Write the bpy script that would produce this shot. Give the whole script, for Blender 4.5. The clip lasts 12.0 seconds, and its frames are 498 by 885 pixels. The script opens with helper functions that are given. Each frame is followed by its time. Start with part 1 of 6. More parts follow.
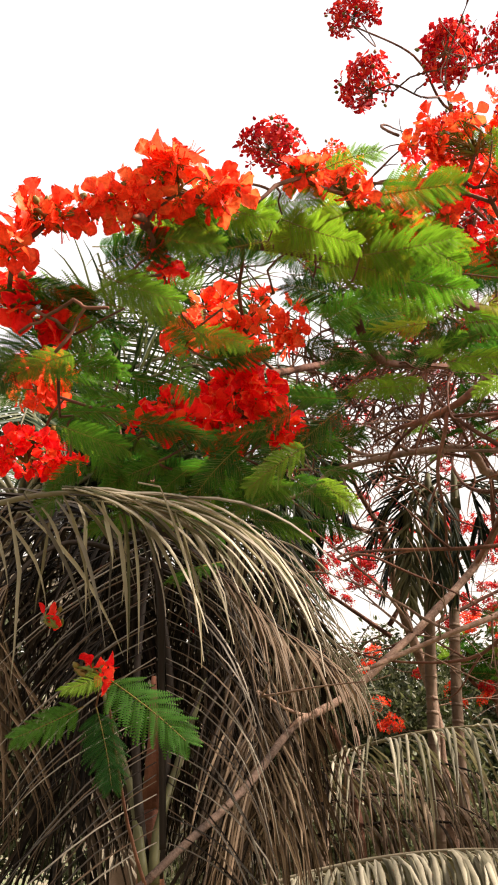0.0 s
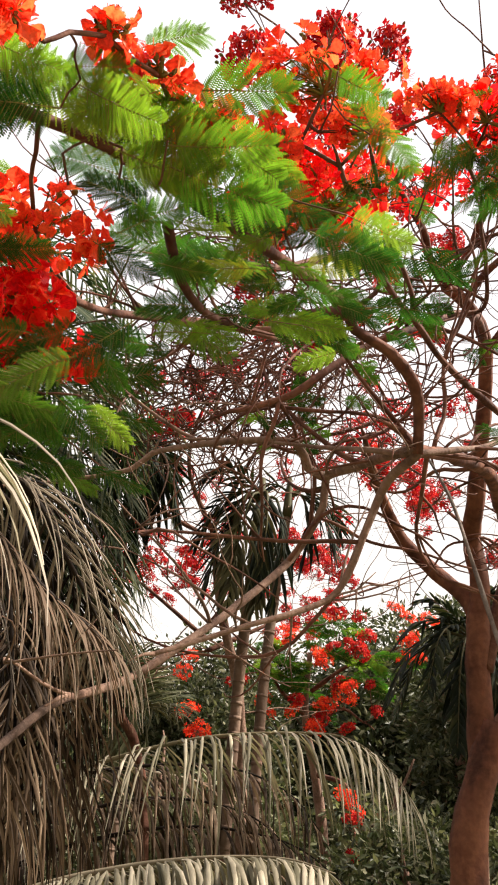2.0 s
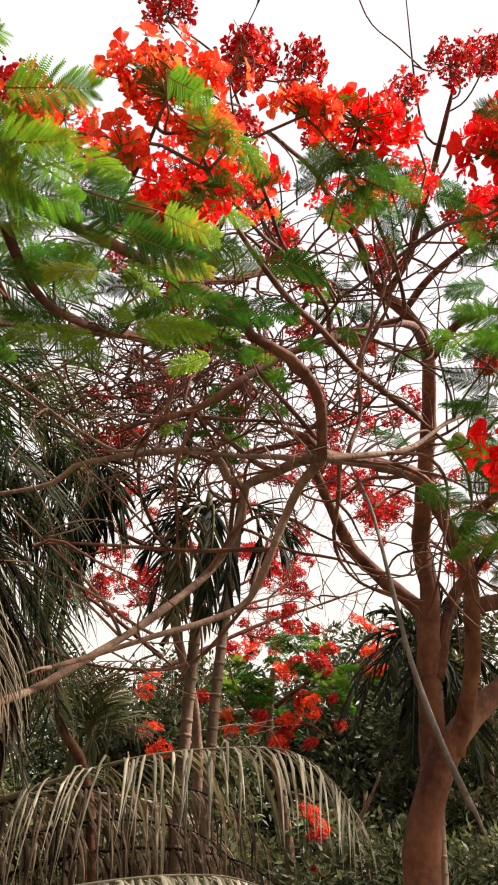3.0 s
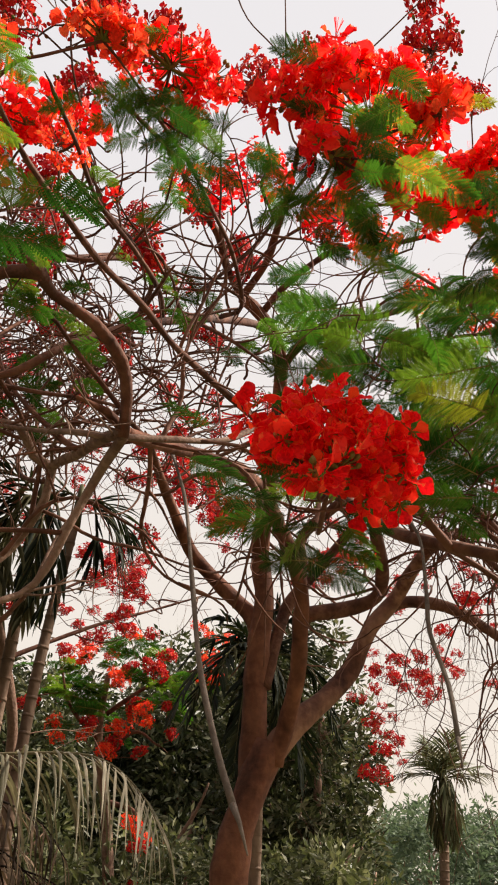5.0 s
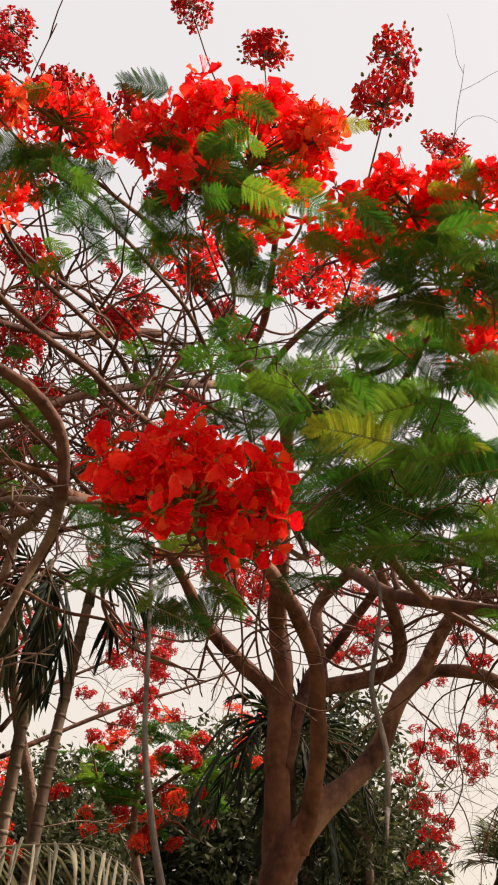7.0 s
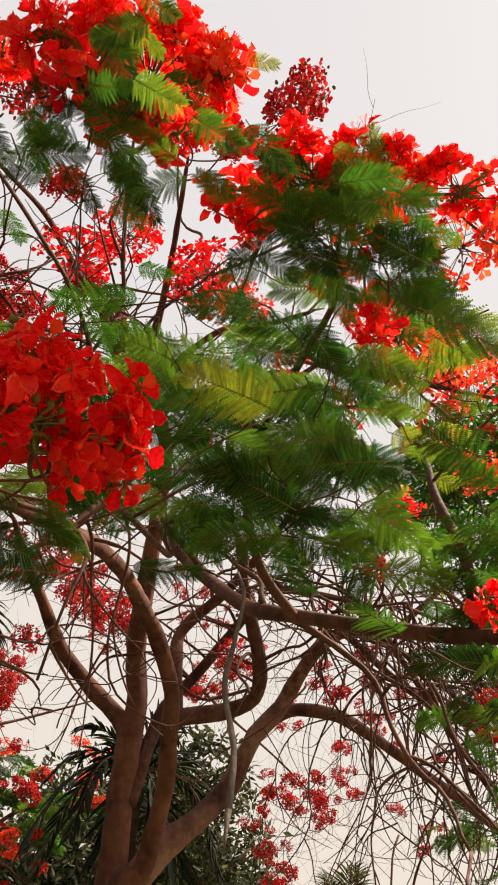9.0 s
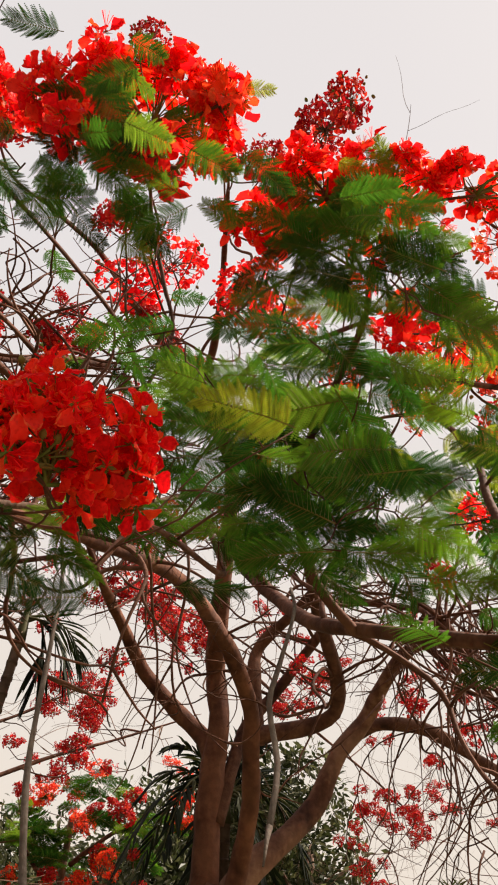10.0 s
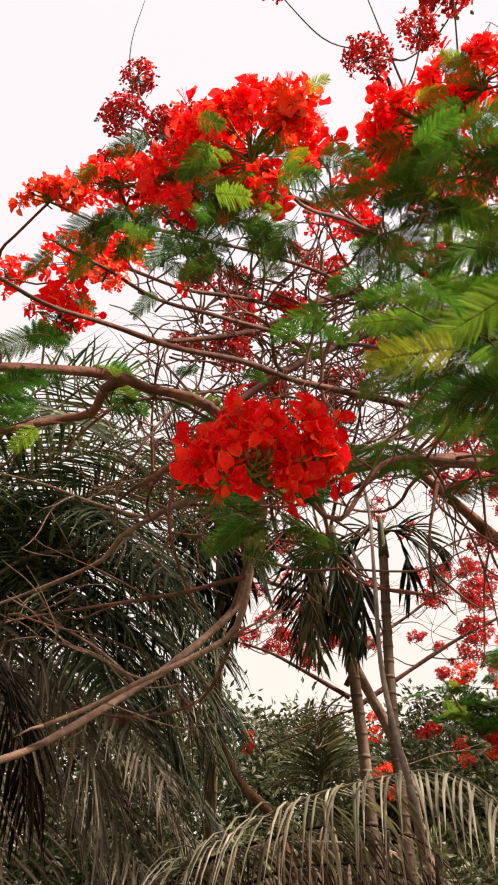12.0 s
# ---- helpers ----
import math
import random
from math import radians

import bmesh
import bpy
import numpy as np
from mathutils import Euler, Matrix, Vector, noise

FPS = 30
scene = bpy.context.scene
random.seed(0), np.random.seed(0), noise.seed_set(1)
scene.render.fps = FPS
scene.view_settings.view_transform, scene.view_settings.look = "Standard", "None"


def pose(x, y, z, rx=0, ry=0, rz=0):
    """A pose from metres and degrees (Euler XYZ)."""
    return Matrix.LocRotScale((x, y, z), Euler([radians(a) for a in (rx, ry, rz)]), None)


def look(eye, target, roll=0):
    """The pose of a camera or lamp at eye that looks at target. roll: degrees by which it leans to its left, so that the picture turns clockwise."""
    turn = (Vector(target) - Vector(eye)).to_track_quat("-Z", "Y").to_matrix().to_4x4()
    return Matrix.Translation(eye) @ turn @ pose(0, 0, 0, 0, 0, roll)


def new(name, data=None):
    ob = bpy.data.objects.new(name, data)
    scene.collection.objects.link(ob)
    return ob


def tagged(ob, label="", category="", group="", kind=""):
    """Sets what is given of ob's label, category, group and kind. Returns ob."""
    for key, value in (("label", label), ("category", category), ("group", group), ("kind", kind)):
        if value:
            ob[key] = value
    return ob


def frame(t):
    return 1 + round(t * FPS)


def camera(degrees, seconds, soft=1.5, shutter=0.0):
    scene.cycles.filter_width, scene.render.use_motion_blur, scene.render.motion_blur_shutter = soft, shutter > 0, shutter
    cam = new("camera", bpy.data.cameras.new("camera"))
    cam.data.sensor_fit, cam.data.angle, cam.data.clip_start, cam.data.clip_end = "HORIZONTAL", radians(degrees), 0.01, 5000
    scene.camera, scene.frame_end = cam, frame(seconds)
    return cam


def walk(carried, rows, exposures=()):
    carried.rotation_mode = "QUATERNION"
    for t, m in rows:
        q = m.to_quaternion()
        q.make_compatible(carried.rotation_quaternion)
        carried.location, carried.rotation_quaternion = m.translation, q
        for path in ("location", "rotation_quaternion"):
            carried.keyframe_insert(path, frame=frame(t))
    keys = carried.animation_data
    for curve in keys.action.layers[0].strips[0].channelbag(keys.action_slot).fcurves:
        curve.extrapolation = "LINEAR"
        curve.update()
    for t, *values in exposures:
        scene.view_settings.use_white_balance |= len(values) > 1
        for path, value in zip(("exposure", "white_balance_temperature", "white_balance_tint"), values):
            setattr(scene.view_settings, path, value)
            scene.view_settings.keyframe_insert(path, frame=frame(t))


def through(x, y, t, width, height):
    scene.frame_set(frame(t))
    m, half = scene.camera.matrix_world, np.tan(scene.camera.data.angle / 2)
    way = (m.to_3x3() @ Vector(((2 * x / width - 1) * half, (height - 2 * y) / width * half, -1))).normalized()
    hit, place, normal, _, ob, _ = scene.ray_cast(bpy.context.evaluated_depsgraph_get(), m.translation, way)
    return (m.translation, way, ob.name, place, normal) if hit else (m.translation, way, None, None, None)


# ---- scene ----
cam = camera(35.76, 12.0, 2.0)
PATH = [
    (0, -0.000, -0.000, 1.601, 118.16, -3.91, 0.06),
    (0.5, 0.020, 0.036, 1.595, 118.67, -3.76, -5.60),
    (1, 0.056, 0.110, 1.594, 121.54, -5.20, -9.06),
    (1.5, 0.089, 0.166, 1.595, 122.00, -6.82, -11.21),
    (2, 0.150, 0.203, 1.594, 119.71, -5.59, -13.11),
    (2.5, 0.279, 0.194, 1.591, 120.69, -3.85, -10.54),
    (3, 0.389, 0.173, 1.594, 121.06, -3.64, -13.98),
    (3.5, 0.447, 0.164, 1.588, 121.21, -2.32, -18.73),
    (3.7, 0.475, 0.169, 1.582, 121.38, -2.21, -20.36),
    (5.3, 0.730, 0.295, 1.623, 122.43, -2.81, -24.55),
    (5.5, 0.787, 0.289, 1.627, 122.33, -3.58, -22.89),
    (6, 0.898, 0.263, 1.631, 123.25, -4.20, -22.54),
    (6.5, 0.950, 0.236, 1.624, 125.27, -4.19, -20.07),
    (7, 0.996, 0.267, 1.625, 127.80, -2.34, -19.77),
    (7.2, 1.016, 0.300, 1.616, 128.41, -2.10, -20.64),
    (8.8, 1.102, 0.441, 1.595, 131.20, -1.69, -28.85),
    (9, 1.110, 0.457, 1.592, 131.30, -1.20, -30.09),
    (9.5, 1.133, 0.461, 1.588, 131.16, -1.56, -33.74),
    (10, 1.196, 0.389, 1.585, 132.20, -2.29, -23.24),
    (10.5, 1.296, 0.300, 1.560, 132.45, -3.78, -12.34),
    (11, 1.334, 0.259, 1.546, 129.56, -2.80, -3.67),
    (11.5, 1.335, 0.166, 1.526, 125.96, -1.38, 2.31),
    (12, 1.402, 0.040, 1.514, 123.83, 0.38, 9.00),
]
EXPOSURES = [(0, 0.86, 6700, 10), (1.5, 0.82, 6550, 10), (3.0, 0.6, 6600, 10), (3.7, 0.44, 6700, 11), (5.3, 0.25, 6750, 10), (7.2, 0.25, 6850, 11), (9.0, 0.19, 6900, 10), (10.5, 0.15, 6950, 12), (11.5, 0.24, 6800, 13), (12, 0.47, 6750, 13)]
walk(cam, [(t, pose(x, y, z, rx, ry, rz)) for t, x, y, z, rx, ry, rz in PATH], EXPOSURES)

# ---- daylight: a bright hazy sky and a soft sun ----
SUN_EL, SUN_AZ = 50.0, 104.0  # degrees above the horizon; clockwise from +y
world = bpy.data.worlds.new("hazy_sky")
scene.world = world
world.use_nodes = True
wn, wl = world.node_tree.nodes, world.node_tree.links
sky = wn.new("ShaderNodeTexSky")
sky.sky_type, sky.sun_disc = "NISHITA", False
sky.sun_elevation, sky.sun_rotation = radians(SUN_EL), radians(SUN_AZ)
sky.air_density, sky.dust_density, sky.ozone_density = 1.0, 6.0, 1.0
haze = wn.new("ShaderNodeMix")
haze.data_type = "RGBA"
haze.inputs[0].default_value = 0.9
height, fade = wn.new("ShaderNodeSeparateXYZ"), wn.new("ShaderNodeValToRGB")
wl.new(wn.new("ShaderNodeTexCoord").outputs["Generated"], height.inputs[0])
wl.new(height.outputs[2], fade.inputs[0])
fade.color_ramp.elements[0].position, fade.color_ramp.elements[0].color = 0.0, (10.2, 8.9, 7.6, 1)
fade.color_ramp.elements[1].position, fade.color_ramp.elements[1].color = 0.8, (9.1, 8.95, 9.3, 1)
e = fade.color_ramp.elements.new(0.3)
e.color = (9.7, 9.0, 8.25, 1)
wl.new(fade.outputs[0], haze.inputs[7])
wl.new(sky.outputs[0], haze.inputs[6])
wl.new(haze.outputs[2], wn["Background"].inputs[0])
wn["Background"].inputs[1].default_value = 0.083
sun = new("sun", bpy.data.lights.new("sun", "SUN"))
sun.data.energy, sun.data.angle, sun.data.color = 9.5, radians(8), (1.0, 0.92, 0.83)
az, el = radians(SUN_AZ), radians(SUN_EL)
sun.matrix_world = look((0, 0, 30), (-math.sin(az) * math.cos(el), -math.cos(az) * math.cos(el), 30 - math.sin(el)))

# ---- materials ----
def nodes_of(name):
    m = bpy.data.materials.new(name)
    m.use_nodes = True
    return m, m.node_tree.nodes, m.node_tree.links, m.node_tree.nodes["Principled BSDF"]


def ramp(n, l, source, stops):
    r = n.new("ShaderNodeValToRGB")
    while len(r.color_ramp.elements) < len(stops):
        r.color_ramp.elements.new(0.5)
    for e, (at, c) in zip(r.color_ramp.elements, stops):
        e.position, e.color = at, (*c, 1)
    l.new(source, r.inputs[0])
    return r.outputs[0]


def noisy(n, l, scale, detail=4, coords="Object", stretch=None):
    t = n.new("ShaderNodeTexNoise")
    t.inputs["Scale"].default_value, t.inputs["Detail"].default_value = scale, detail
    c = n.new("ShaderNodeTexCoord")
    if stretch:
        mp = n.new("ShaderNodeMapping")
        mp.inputs["Scale"].default_value = stretch
        l.new(c.outputs[coords], mp.inputs[0])
        l.new(mp.outputs[0], t.inputs[0])
    else:
        l.new(c.outputs[coords], t.inputs[0])
    return t


def mixed(n, l, a, b, f, mode="MIX"):
    m = n.new("ShaderNodeMix")
    m.data_type, m.blend_type = "RGBA", mode
    for s, i in ((a, 6), (b, 7)):
        if isinstance(s, tuple):
            m.inputs[i].default_value = (*s, 1)
        else:
            l.new(s, m.inputs[i])
    if isinstance(f, float):
        m.inputs[0].default_value = f
    else:
        l.new(f, m.inputs[0])
    return m.outputs[2]


def bump(n, l, b, height, strength, dist=0.01):
    k = n.new("ShaderNodeBump")
    k.inputs["Strength"].default_value, k.inputs["Distance"].default_value = strength, dist
    l.new(height, k.inputs["Height"])
    l.new(k.outputs[0], b.inputs["Normal"])


def bark(name, dark, mid, light, scale=14.0):
    m, n, l, b = nodes_of(name)
    fine = noisy(n, l, scale * 2.2, 6)
    streak = noisy(n, l, scale * 0.6, 6, "Object", (1.0, 1.0, 0.35))
    big = noisy(n, l, scale * 0.25, 5)
    both = n.new("ShaderNodeMath")
    both.operation = "MULTIPLY_ADD"
    both.inputs[1].default_value, both.inputs[2].default_value = 0.35, 0.0
    l.new(fine.outputs[0], both.inputs[0])
    whole = n.new("ShaderNodeMath")
    whole.operation = "MULTIPLY_ADD"
    whole.inputs[1].default_value = 0.65
    l.new(streak.outputs[0], whole.inputs[0])
    l.new(both.outputs[0], whole.inputs[2])
    base = ramp(n, l, whole.outputs[0], [(0.34, dark), (0.5, mid), (0.7, light)])
    patch = ramp(n, l, big.outputs[0], [(0.42, (0, 0, 0)), (0.68, (1, 1, 1))])
    l.new(mixed(n, l, base, mixed(n, l, base, light, 0.45), patch), b.inputs["Base Color"])
    b.inputs["Roughness"].default_value = 0.85
    b.inputs["Specular IOR Level"].default_value = 0.2
    bump(n, l, b, whole.outputs[0], 0.8, 0.03)
    return m


def leafy(name, stops, through, amount=0.4, rough=0.5, by="object", fleck=30.0):
    """Thin living or dead tissue: colour differs from piece to piece, and light comes through it."""
    m, n, l, b = nodes_of(name)
    if by == "object":
        rnd = n.new("ShaderNodeObjectInfo").outputs["Random"]
    else:
        rnd = n.new("ShaderNodeNewGeometry").outputs["Random Per Island"]
    tone = ramp(n, l, rnd, stops)
    grain = noisy(n, l, fleck, 4)
    shade = ramp(n, l, grain.outputs[0], [(0.3, (0.72, 0.72, 0.72)), (0.7, (1.12, 1.12, 1.12))])
    col = mixed(n, l, tone, shade, 1.0, "MULTIPLY")
    l.new(col, b.inputs["Base Color"])
    b.inputs["Roughness"].default_value = rough
    b.inputs["Specular IOR Level"].default_value = 0.1
    t = n.new("ShaderNodeBsdfTranslucent")
    l.new(mixed(n, l, col, through, 1.0, "MULTIPLY"), t.inputs[0])
    s = n.new("ShaderNodeMixShader")
    s.inputs[0].default_value = amount
    l.new(b.outputs[0], s.inputs[1])
    l.new(t.outputs[0], s.inputs[2])
    l.new(s.outputs[0], n["Material Output"].inputs[0])
    return m


BARK = bark("flame_tree_bark", (0.026, 0.0095, 0.006), (0.078, 0.03, 0.018), (0.19, 0.085, 0.052))
TRUNK_BARK = bark("trunk_bark", (0.03, 0.01, 0.006), (0.1, 0.036, 0.02), (0.23, 0.095, 0.052), 9)
TWIG = bark("twig_bark", (0.06, 0.032, 0.022), (0.14, 0.08, 0.055), (0.26, 0.165, 0.12), 20)
DEAD = bark("dead_wood", (0.05, 0.036, 0.028), (0.1, 0.075, 0.06), (0.19, 0.15, 0.12), 20)
# Branch bark darkened to hold the shade on one low branch end.
SHADED_BARK = bark("shaded_branch_bark", (0.012, 0.007, 0.005), (0.036, 0.02, 0.013), (0.1, 0.06, 0.042), 20)
BARK_PALE = bark("lichened_bark", (0.036, 0.013, 0.008), (0.11, 0.044, 0.026), (0.3, 0.16, 0.1), 9)
PALM = bark("palm_bark", (0.06, 0.036, 0.025), (0.13, 0.082, 0.056), (0.24, 0.165, 0.12), 8)
PETAL = leafy("flame_petal", [(0, (0.62, 0.005, 0.012)), (0.35, (0.82, 0.009, 0.015)), (0.8, (0.92, 0.02, 0.019)), (1, (0.95, 0.07, 0.028))], (1.4, 1.35, 1.15), 0.5, 0.42, "island", 7)
PETAL_RIM = leafy("petal_rim", [(0, (0.9, 0.02, 0.02)), (0.6, (0.94, 0.07, 0.03)), (1, (0.95, 0.16, 0.06))], (1.3, 1.3, 1.1), 0.5, 0.4, "island", 9)
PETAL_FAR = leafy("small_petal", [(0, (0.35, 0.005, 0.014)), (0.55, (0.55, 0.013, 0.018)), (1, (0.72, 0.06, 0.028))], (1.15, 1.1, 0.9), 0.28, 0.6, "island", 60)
PETAL_ORANGE = leafy("orange_petal", [(0, (0.78, 0.018, 0.016)), (0.45, (0.88, 0.065, 0.025)), (0.8, (0.92, 0.13, 0.04)), (1, (0.9, 0.2, 0.07))], (1.25, 1.2, 1.0), 0.46, 0.45, "island", 7)
STANDARD = leafy("streaked_petal", [(0, (0.9, 0.03, 0.014)), (1, (0.92, 0.1, 0.025))], (1.25, 1.2, 1.0), 0.5, 0.5, "island", 120)
CALYX = leafy("calyx_green", [(0, (0.13, 0.17, 0.035)), (1, (0.24, 0.12, 0.04))], (1.0, 1.0, 0.6), 0.15, 0.5, "island", 40)
LEAF = leafy("flame_leaf", [(0, (0.009, 0.03, 0.008)), (0.4, (0.024, 0.08, 0.013)), (0.75, (0.058, 0.14, 0.019)), (1, (0.135, 0.2, 0.03))], (1.6, 1.75, 0.8), 0.46, 0.72, "object", 12)
LEAF_YOUNG = leafy("young_leaf", [(0, (0.06, 0.16, 0.016)), (0.6, (0.15, 0.23, 0.022)), (1, (0.25, 0.25, 0.03))], (1.5, 1.6, 0.8), 0.46, 0.68, "object", 12)
# For the added, unseen foliage that keeps sun off the trunk.
LEAF_BLOCKER = leafy("sun_blocker_leaf", [(0, (0.02, 0.06, 0.014)), (0.6, (0.045, 0.12, 0.018)), (1, (0.13, 0.19, 0.03))], (1.8, 1.9, 0.9), 0.45, 0.5, "island", 12)
FROND_DRY = leafy("dry_frond", [(0, (0.15, 0.125, 0.065)), (0.35, (0.26, 0.215, 0.15)), (0.7, (0.37, 0.315, 0.235)), (1, (0.5, 0.44, 0.34))], (1.0, 0.95, 0.7), 0.32, 0.45, "object", 8)
FROND_BROWN = leafy("brown_frond", [(0, (0.014, 0.009, 0.006)), (0.4, (0.062, 0.04, 0.025)), (0.8, (0.165, 0.11, 0.07)), (1, (0.32, 0.23, 0.155))], (1.0, 0.9, 0.7), 0.2, 0.6, "island", 8)
# Old fronds with the crown's inner shade in the colour; midribs use it too.
FROND_OLD_SHADED = leafy("shaded_old_frond", [(0, (0.005, 0.004, 0.003)), (0.55, (0.015, 0.01, 0.007)), (0.85, (0.04, 0.028, 0.019)), (1, (0.12, 0.085, 0.06))], (1.0, 0.9, 0.7), 0.15, 0.7, "island", 8)
FROND_GREY = leafy("grey_frond", [(0, (0.05, 0.04, 0.031)), (0.6, (0.16, 0.13, 0.1)), (1, (0.36, 0.305, 0.24))], (1.0, 1.0, 0.9), 0.15, 0.45, "object", 8)
FROND_ASH = leafy("ashen_frond", [(0, (0.06, 0.048, 0.034)), (0.5, (0.16, 0.128, 0.09)), (1, (0.38, 0.31, 0.23))], (1.0, 1.0, 0.9), 0.2, 0.55, "island", 8)
FROND_OLIVE = leafy("olive_frond", [(0, (0.1, 0.09, 0.055)), (0.4, (0.18, 0.158, 0.107)), (0.75, (0.28, 0.245, 0.175)), (1, (0.43, 0.375, 0.28))], (1.1, 1.1, 0.7), 0.2, 0.4, "object", 8)
FROND_GREEN = leafy("green_frond", [(0, (0.015, 0.028, 0.013)), (0.55, (0.045, 0.06, 0.029)), (1, (0.19, 0.185, 0.115))], (1.2, 1.3, 0.7), 0.25, 0.38, "island", 8)
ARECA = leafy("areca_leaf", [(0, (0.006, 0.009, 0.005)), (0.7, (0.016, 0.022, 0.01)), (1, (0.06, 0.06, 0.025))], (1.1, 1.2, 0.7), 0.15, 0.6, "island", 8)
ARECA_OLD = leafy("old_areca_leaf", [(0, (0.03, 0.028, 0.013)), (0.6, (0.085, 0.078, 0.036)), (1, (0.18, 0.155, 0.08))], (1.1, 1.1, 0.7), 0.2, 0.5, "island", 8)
BROAD = leafy("broad_leaf", [(0, (0.022, 0.029, 0.013)), (0.6, (0.056, 0.062, 0.03)), (1, (0.175, 0.165, 0.105))], (1.2, 1.3, 0.8), 0.25, 0.38, "island", 3)
BROAD_PALE = leafy("shrub_leaf", [(0, (0.05, 0.058, 0.027)), (0.6, (0.115, 0.122, 0.062)), (1, (0.27, 0.26, 0.165))], (1.2, 1.3, 0.8), 0.25, 0.42, "island", 3)
# Distant leaves: haze of the air is mixed into this paler colour.
BROAD_HAZED = leafy("hazed_leaf", [(0, (0.08, 0.11, 0.075)), (0.6, (0.12, 0.16, 0.1)), (1, (0.19, 0.22, 0.15))], (1.1, 1.2, 0.9), 0.3, 0.6, "island", 1)


def soil():
    m, n, l, b = nodes_of("dry_soil")
    fine, big = noisy(n, l, 6, 8), noisy(n, l, 0.25, 5)
    earth = ramp(n, l, fine.outputs[0], [(0.3, (0.09, 0.065, 0.04)), (0.7, (0.22, 0.17, 0.11))])
    grass = ramp(n, l, fine.outputs[0], [(0.3, (0.03, 0.05, 0.015)), (0.7, (0.1, 0.12, 0.04))])
    l.new(mixed(n, l, earth, grass, ramp(n, l, big.outputs[0], [(0.4, (0, 0, 0)), (0.6, (1, 1, 1))])), b.inputs["Base Color"])
    b.inputs["Roughness"].default_value = 0.95
    bump(n, l, b, fine.outputs[0], 0.7, 0.05)
    return m


SOIL = soil()

# ---- building kit ----
RND = random.Random(7)


class Sheet:
    """Gathers the points and faces of one mesh."""

    def __init__(self):
        self.v, self.f, self.m = [], [], []

    def add(self, verts, faces, slot=0):
        k = len(self.v)
        self.v.extend([tuple(p) for p in verts])
        self.f.extend([tuple(i + k for i in f) for f in faces])
        self.m.extend([slot] * len(faces))

    def mesh(self, name, mats, smooth=True):
        me = bpy.data.meshes.new(name)
        me.from_pydata(self.v, [], self.f)
        for m in mats:
            me.materials.append(m)
        me.polygons.foreach_set("material_index", self.m)
        if smooth:
            me.polygons.foreach_set("use_smooth", [True] * len(self.f))
        me.update()
        return me


def thing(name, label, category, group="", kind="", at=(0, 0, 0)):
    ob = new(name)
    ob.empty_display_size = 0.1
    ob.location = at
    return tagged(ob, label, category, group, kind)


def under(name, me, parent, label="", m=None, kind=""):
    ob = new(name, me)
    ob.parent = parent
    if parent.parent is None and parent.type == "EMPTY":
        ob.matrix_parent_inverse = Matrix.Translation(-parent.location)
    if m is not None:
        ob.matrix_basis = m
    return tagged(ob, label, "", "", kind)


def spline(points, step):
    """Even samples of a smooth curve through the points."""
    pts = [Vector(p) for p in points]
    pts = [pts[0] * 2 - pts[1]] + pts + [pts[-1] * 2 - pts[-2]]
    out = []
    for a, b, c, d in zip(pts, pts[1:], pts[2:], pts[3:]):
        n = max(2, int((c - b).length / step))
        for i in range(n):
            u = i / n
            out.append(0.5 * ((2 * b) + (c - a) * u + (2 * a - 5 * b + 4 * c - d) * u * u + (3 * b - a - 3 * c + d) * u ** 3))
    out.append(pts[-2])
    return out


def tube(sheet, pts, r0, r1, sides=6, rough=0.0, slot=0, power=1.0):
    """A tapered tube along pts, a little uneven, closed at its tip."""
    k, n = len(sheet.v), len(pts)
    axis = Vector((0.31, 0.87, 0.38))
    for i, p in enumerate(pts):
        way = (pts[min(i + 1, n - 1)] - pts[max(i - 1, 0)]).normalized()
        side = way.cross(axis)
        side = side.normalized() if side.length > 0.05 else way.orthogonal().normalized()
        up = side.cross(way)
        axis = up if up.length > 0.5 else axis
        r = r0 + (r1 - r0) * (i / (n - 1)) ** power
        for s in range(sides):
            a = 2 * math.pi * s / sides
            d = side * math.cos(a) + up * math.sin(a)
            w = r * (1 + rough * noise.noise((p + d * r) * 6.0)) if rough else r
            sheet.v.append(tuple(p + d * w))
    for i in range(n - 1):
        for s in range(sides):
            t = (s + 1) % sides
            sheet.f.append((k + i * sides + s, k + i * sides + t, k + (i + 1) * sides + t, k + (i + 1) * sides + s))
            sheet.m.append(slot)
    sheet.f.append(tuple(k + (n - 1) * sides + s for s in range(sides)))
    sheet.f.append(tuple(k + s for s in reversed(range(sides))))
    sheet.m.extend([slot, slot])


def wander(start, way, length, step, bend, lift, rnd):
    """A crooked growing line."""
    pts, p, d = [Vector(start)], Vector(start), Vector(way).normalized()
    turn = Vector((rnd.gauss(0, 1), rnd.gauss(0, 1), rnd.gauss(0, 1)))
    for i in range(max(2, int(length / step))):
        if i % 3 == 0:
            turn = Vector((rnd.gauss(0, 1), rnd.gauss(0, 1), rnd.gauss(0, 1)))
        d = (d + turn * bend * 0.4 + Vector((0, 0, lift))).normalized()
        p = p + d * step
        pts.append(p.copy())
    return pts


# -- limbs of the flame trees, remembered so that twigs, leaves and blossom can join them --
WOOD = []


